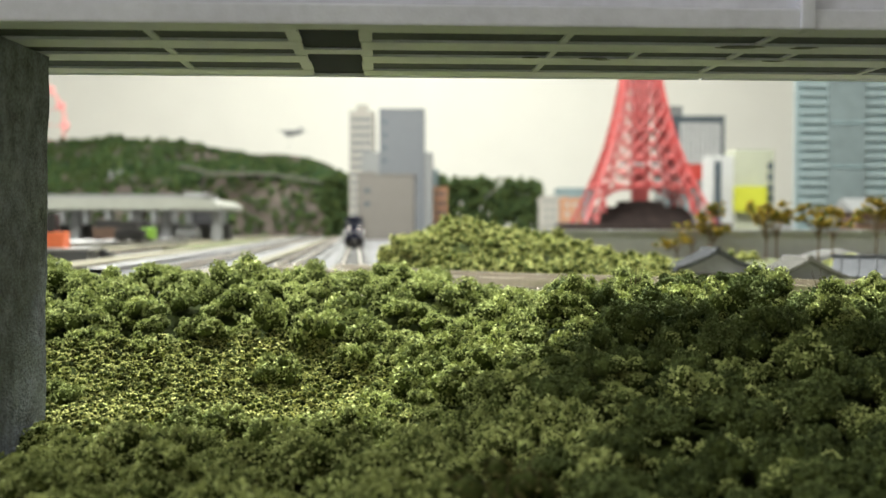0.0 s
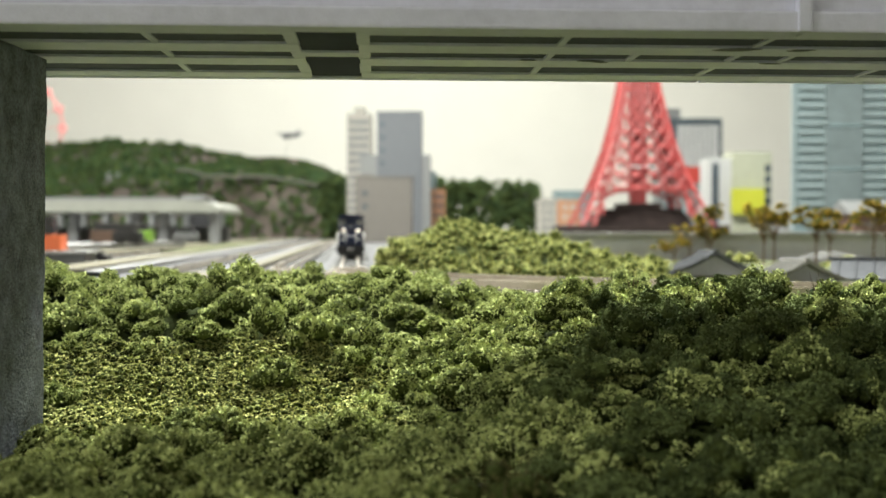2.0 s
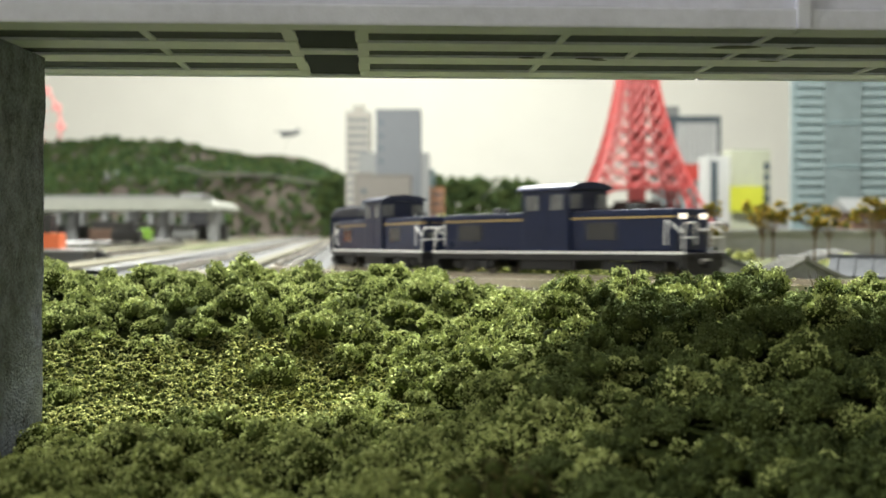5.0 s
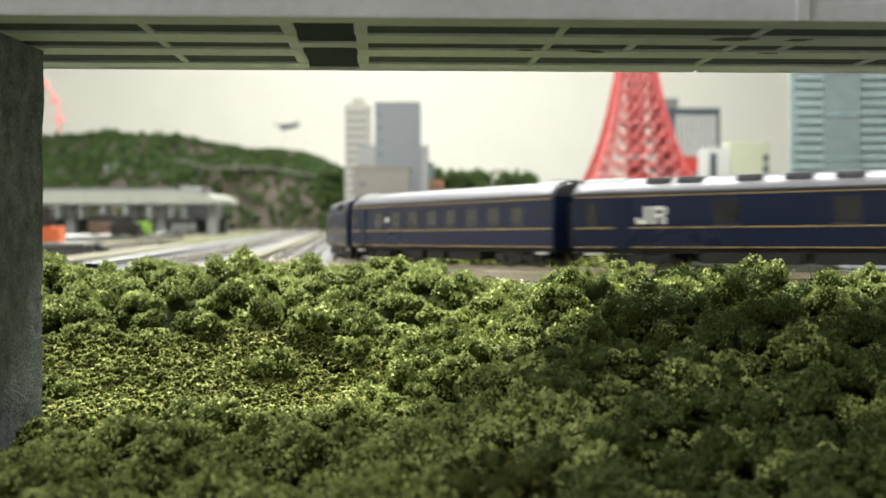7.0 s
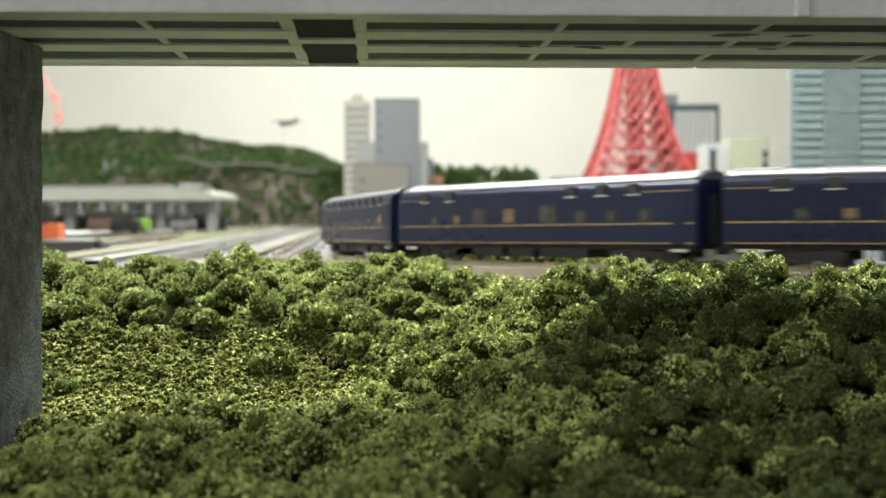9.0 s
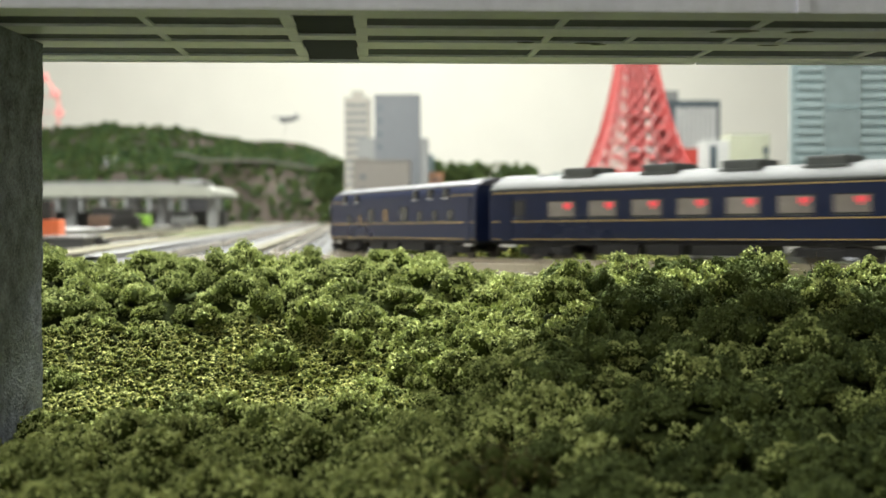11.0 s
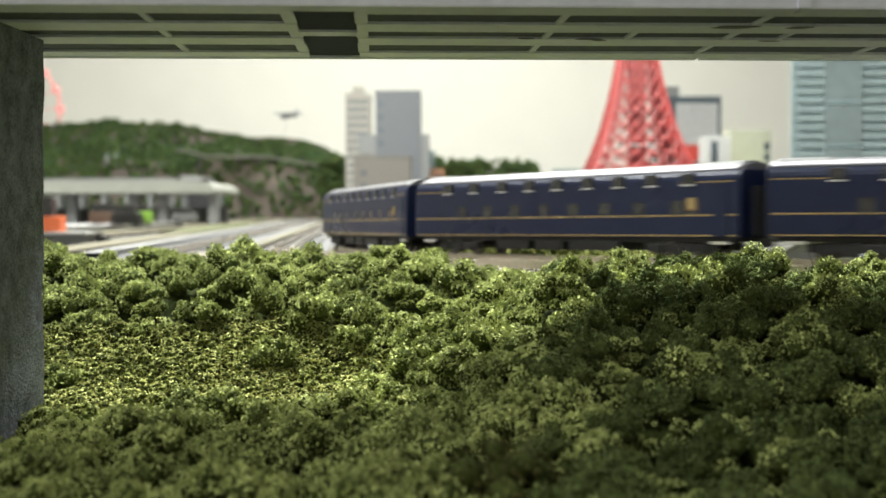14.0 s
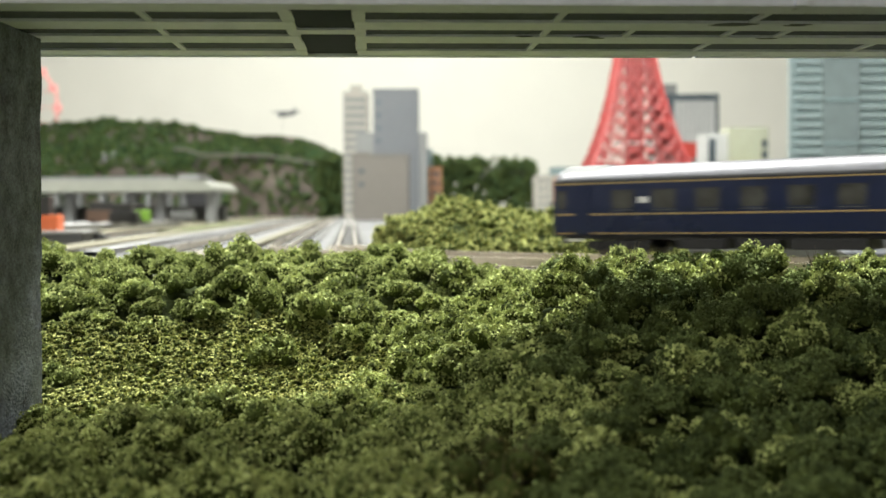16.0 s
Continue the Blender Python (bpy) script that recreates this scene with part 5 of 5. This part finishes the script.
    e = thing("hut", "small white hut high on the wooded hill", "hut", (px(-282, 3.45), 3.42, 0.178))
    part("wall", boxes((-0.016, 0.016, -0.012, 0.012, -0.03, 0.008)), "lightgrey", e)
    part("roof", loft([[(-0.018, -0.014, 0.008), (-0.018, 0, 0.016), (-0.018, 0.014, 0.008)], [(0.018, -0.014, 0.008), (0.018, 0, 0.016), (0.018, 0.014, 0.008)]]), "lightgrey", e)
    # a model aircraft held on a thin stand over the hill
    e = thing("model_aircraft", "small grey model aircraft on a thin pale stand", "aircraft", (px(-132, 3.35), 3.35, 0.297))
    bm = rod(bmesh.new(), (-0.022, 0, 0), (0.024, 0.0, 0.004), 0.0085, 0.006, 10)
    part("fuselage", bm, "grey1", e)
    part("wing", boxes((-0.006, 0.004, -0.03, 0.03, 0.003, 0.0045), (-0.04, 0.04, -0.006, 0.006, 0.006, 0.009)), "grey1", e)
    part("tail", boxes((0.02, 0.028, -0.001, 0.001, 0.0, 0.018)), "grey1", e)
    part("stand", rod(bmesh.new(), (-0.016, 0, -0.06), (0, 0, -0.001), 0.0006, n=6), "canopy", e, "thin pale stand rod")
    # red and white observation wheel at the far left
    e = thing("observation_wheel", "red and white observation wheel beside the hill", "amusement ride", (px(-372, 3.9), 3.9, 0.37))
    bm = bmesh.new()
    pts = [(0.17 * math.cos(a), 0.17 * math.sin(a)) for a in np.linspace(0, 6.2832, 33)]
    for y in (-0.012, 0.012):
        for p, q in zip(pts, pts[1:]):
            rod(bm, (p[0], y, p[1]), (q[0], y, q[1]), 0.0025, n=5)
    for p in pts[:-1:2]:
        rod(bm, (0, 0, 0), (p[0], 0, p[1]), 0.0012, n=4)
    part("rim", bm, "pink", e, "pale red rim and spokes")
    for p in pts[:-1:2]:
        part("cabin", boxes((p[0] - 0.012, p[0] + 0.012, -0.012, 0.012, p[1] - 0.014, p[1] + 0.01), bevel=0.003), "pink", e, "pale red cabin")
    bm = bmesh.new()
    for s in (-1, 1):
        rod(bm, (s * 0.1, 0.03, -0.37), (0, 0.02, 0), 0.005, n=6)
    part("support", bm, "towerwhite", e)


def station():
    """Platform with a pale canopy at the left, and vehicles beside it."""
    x0 = -0.402
    e = thing("station_platform", "long grey station platform with pale edge", "platform", (0, 0, 0))
    part("slab", boxes((x0 - 0.05, x0 + 0.045, 0.85, 1.6, -0.001, 0.0085), bevel=0.0006), "platform", e)
    part("edge_strip", boxes((x0 + 0.038, x0 + 0.046, 0.85, 1.6, 0.0085, 0.0092)), "bwhite", e, "white platform edge")
    c = thing("platform_canopy", "long pale flat canopy across the tracks on grey pillars", "canopy", (0, 0, 0))
    y0, y1, xr = 1.88, 2.1, px(-195, 1.88)
    prof = [(-0.95, 0.053), (xr - 0.002, 0.053), (xr, 0.056), (xr - 0.004, 0.064), (xr - 0.016, 0.070), (xr - 0.06, 0.0735), (-0.95, 0.0735)]
    part("canopy_roof", loft([[(x, y, z) for x, z in prof] for y in (y0, y1)]), "canopy", c, "pale canopy roof with a rounded end")
    part("roof_edge", boxes((-0.95, xr - 0.03, y0 - 0.004, y0, 0.0535, 0.058)), "canopy", c, "grey lower edge of the canopy")
    part("skylight", boxes((px(-228, y0), px(-208, y0), y0 + 0.02, y0 + 0.1, 0.072, 0.081), bevel=0.002), "lightgrey", c, "small white box on the canopy")
    for u in (-400, -322, -268, -243, -199):
        part("pillar", boxes((px(u, y0) - 0.008, px(u, y0) + 0.008, y0 + 0.01, y0 + 0.03, -0.001, 0.054), bevel=0.001), "lightgrey", c)
    part("back_wall", boxes((-0.95, xr - 0.02, y1 - 0.02, y1, -0.001, 0.03)), "lightgrey", c, "low grey wall under the canopy")
    def van(name, label, x, y, z, l, w, h, mat, turn=0):
        v = thing(name, label, "vehicle", (x, y, z), "parked road vehicles", turn)
        part("body", boxes((-l / 2, l / 2, -w / 2, w / 2, 0.0015, h * 0.62), bevel=0.0012), mat, v)
        part("cabin", boxes((-l * 0.4, l * 0.32, -w * 0.46, w * 0.46, h * 0.6, h), bevel=0.0012), "glass", v)
        for sx in (-0.3, 0.3):
            for sy in (-0.5, 0.5):
                part("wheel", rod(bmesh.new(), (sx * l, sy * w - 0.0008, 0.0022), (sx * l, sy * w + 0.0008, 0.0022), 0.0022, n=12), "tyre", v)
        return v
    van("truck", "orange red truck with a white bed on the platform road", px(-349, 0.78), 0.78, 0.0, 0.034, 0.014, 0.033, "orange", 0)
    van("car", "dark car parked on the pale road", px(-304, 0.86), 0.86, 0.0, 0.028, 0.012, 0.008, "black", 0)
    van("tractor", "bright green machine parked at the platform", px(-262, 1.35), 1.35, 0.0085, 0.03, 0.02, 0.024, "green", 0)
    van("van", "grey van parked at the platform end", px(-222, 1.5), 1.5, 0.0085, 0.03, 0.018, 0.02, "lightgrey", 0)
    van("van", "dark red van parked under the canopy", px(-290, 1.3), 1.3, 0.0085, 0.034, 0.018, 0.024, "wood", 0)
    van("van", "dark van parked under the canopy", px(-272, 1.25), 1.25, 0.0085, 0.03, 0.018, 0.022, "black", 0)
    e = thing("kiosk", "low grey kiosk with white counter at the platform end", "kiosk", (px(-338, 0.76), 0.76, 0.0))
    part("wall", boxes((-0.02, 0.02, 0.006, 0.03, -0.001, 0.008), bevel=0.0006), "lightgrey", e)
    part("roof", boxes((-0.022, 0.022, 0.004, 0.032, 0.008, 0.0098), bevel=0.0004), "bwhite", e)


room()
layout_base()
inner_ground()
tracks()
viaduct()
terrace()
buildings()
lattice_tower()
hills()
station()
village()
train()
mound()
foreground()
motions()
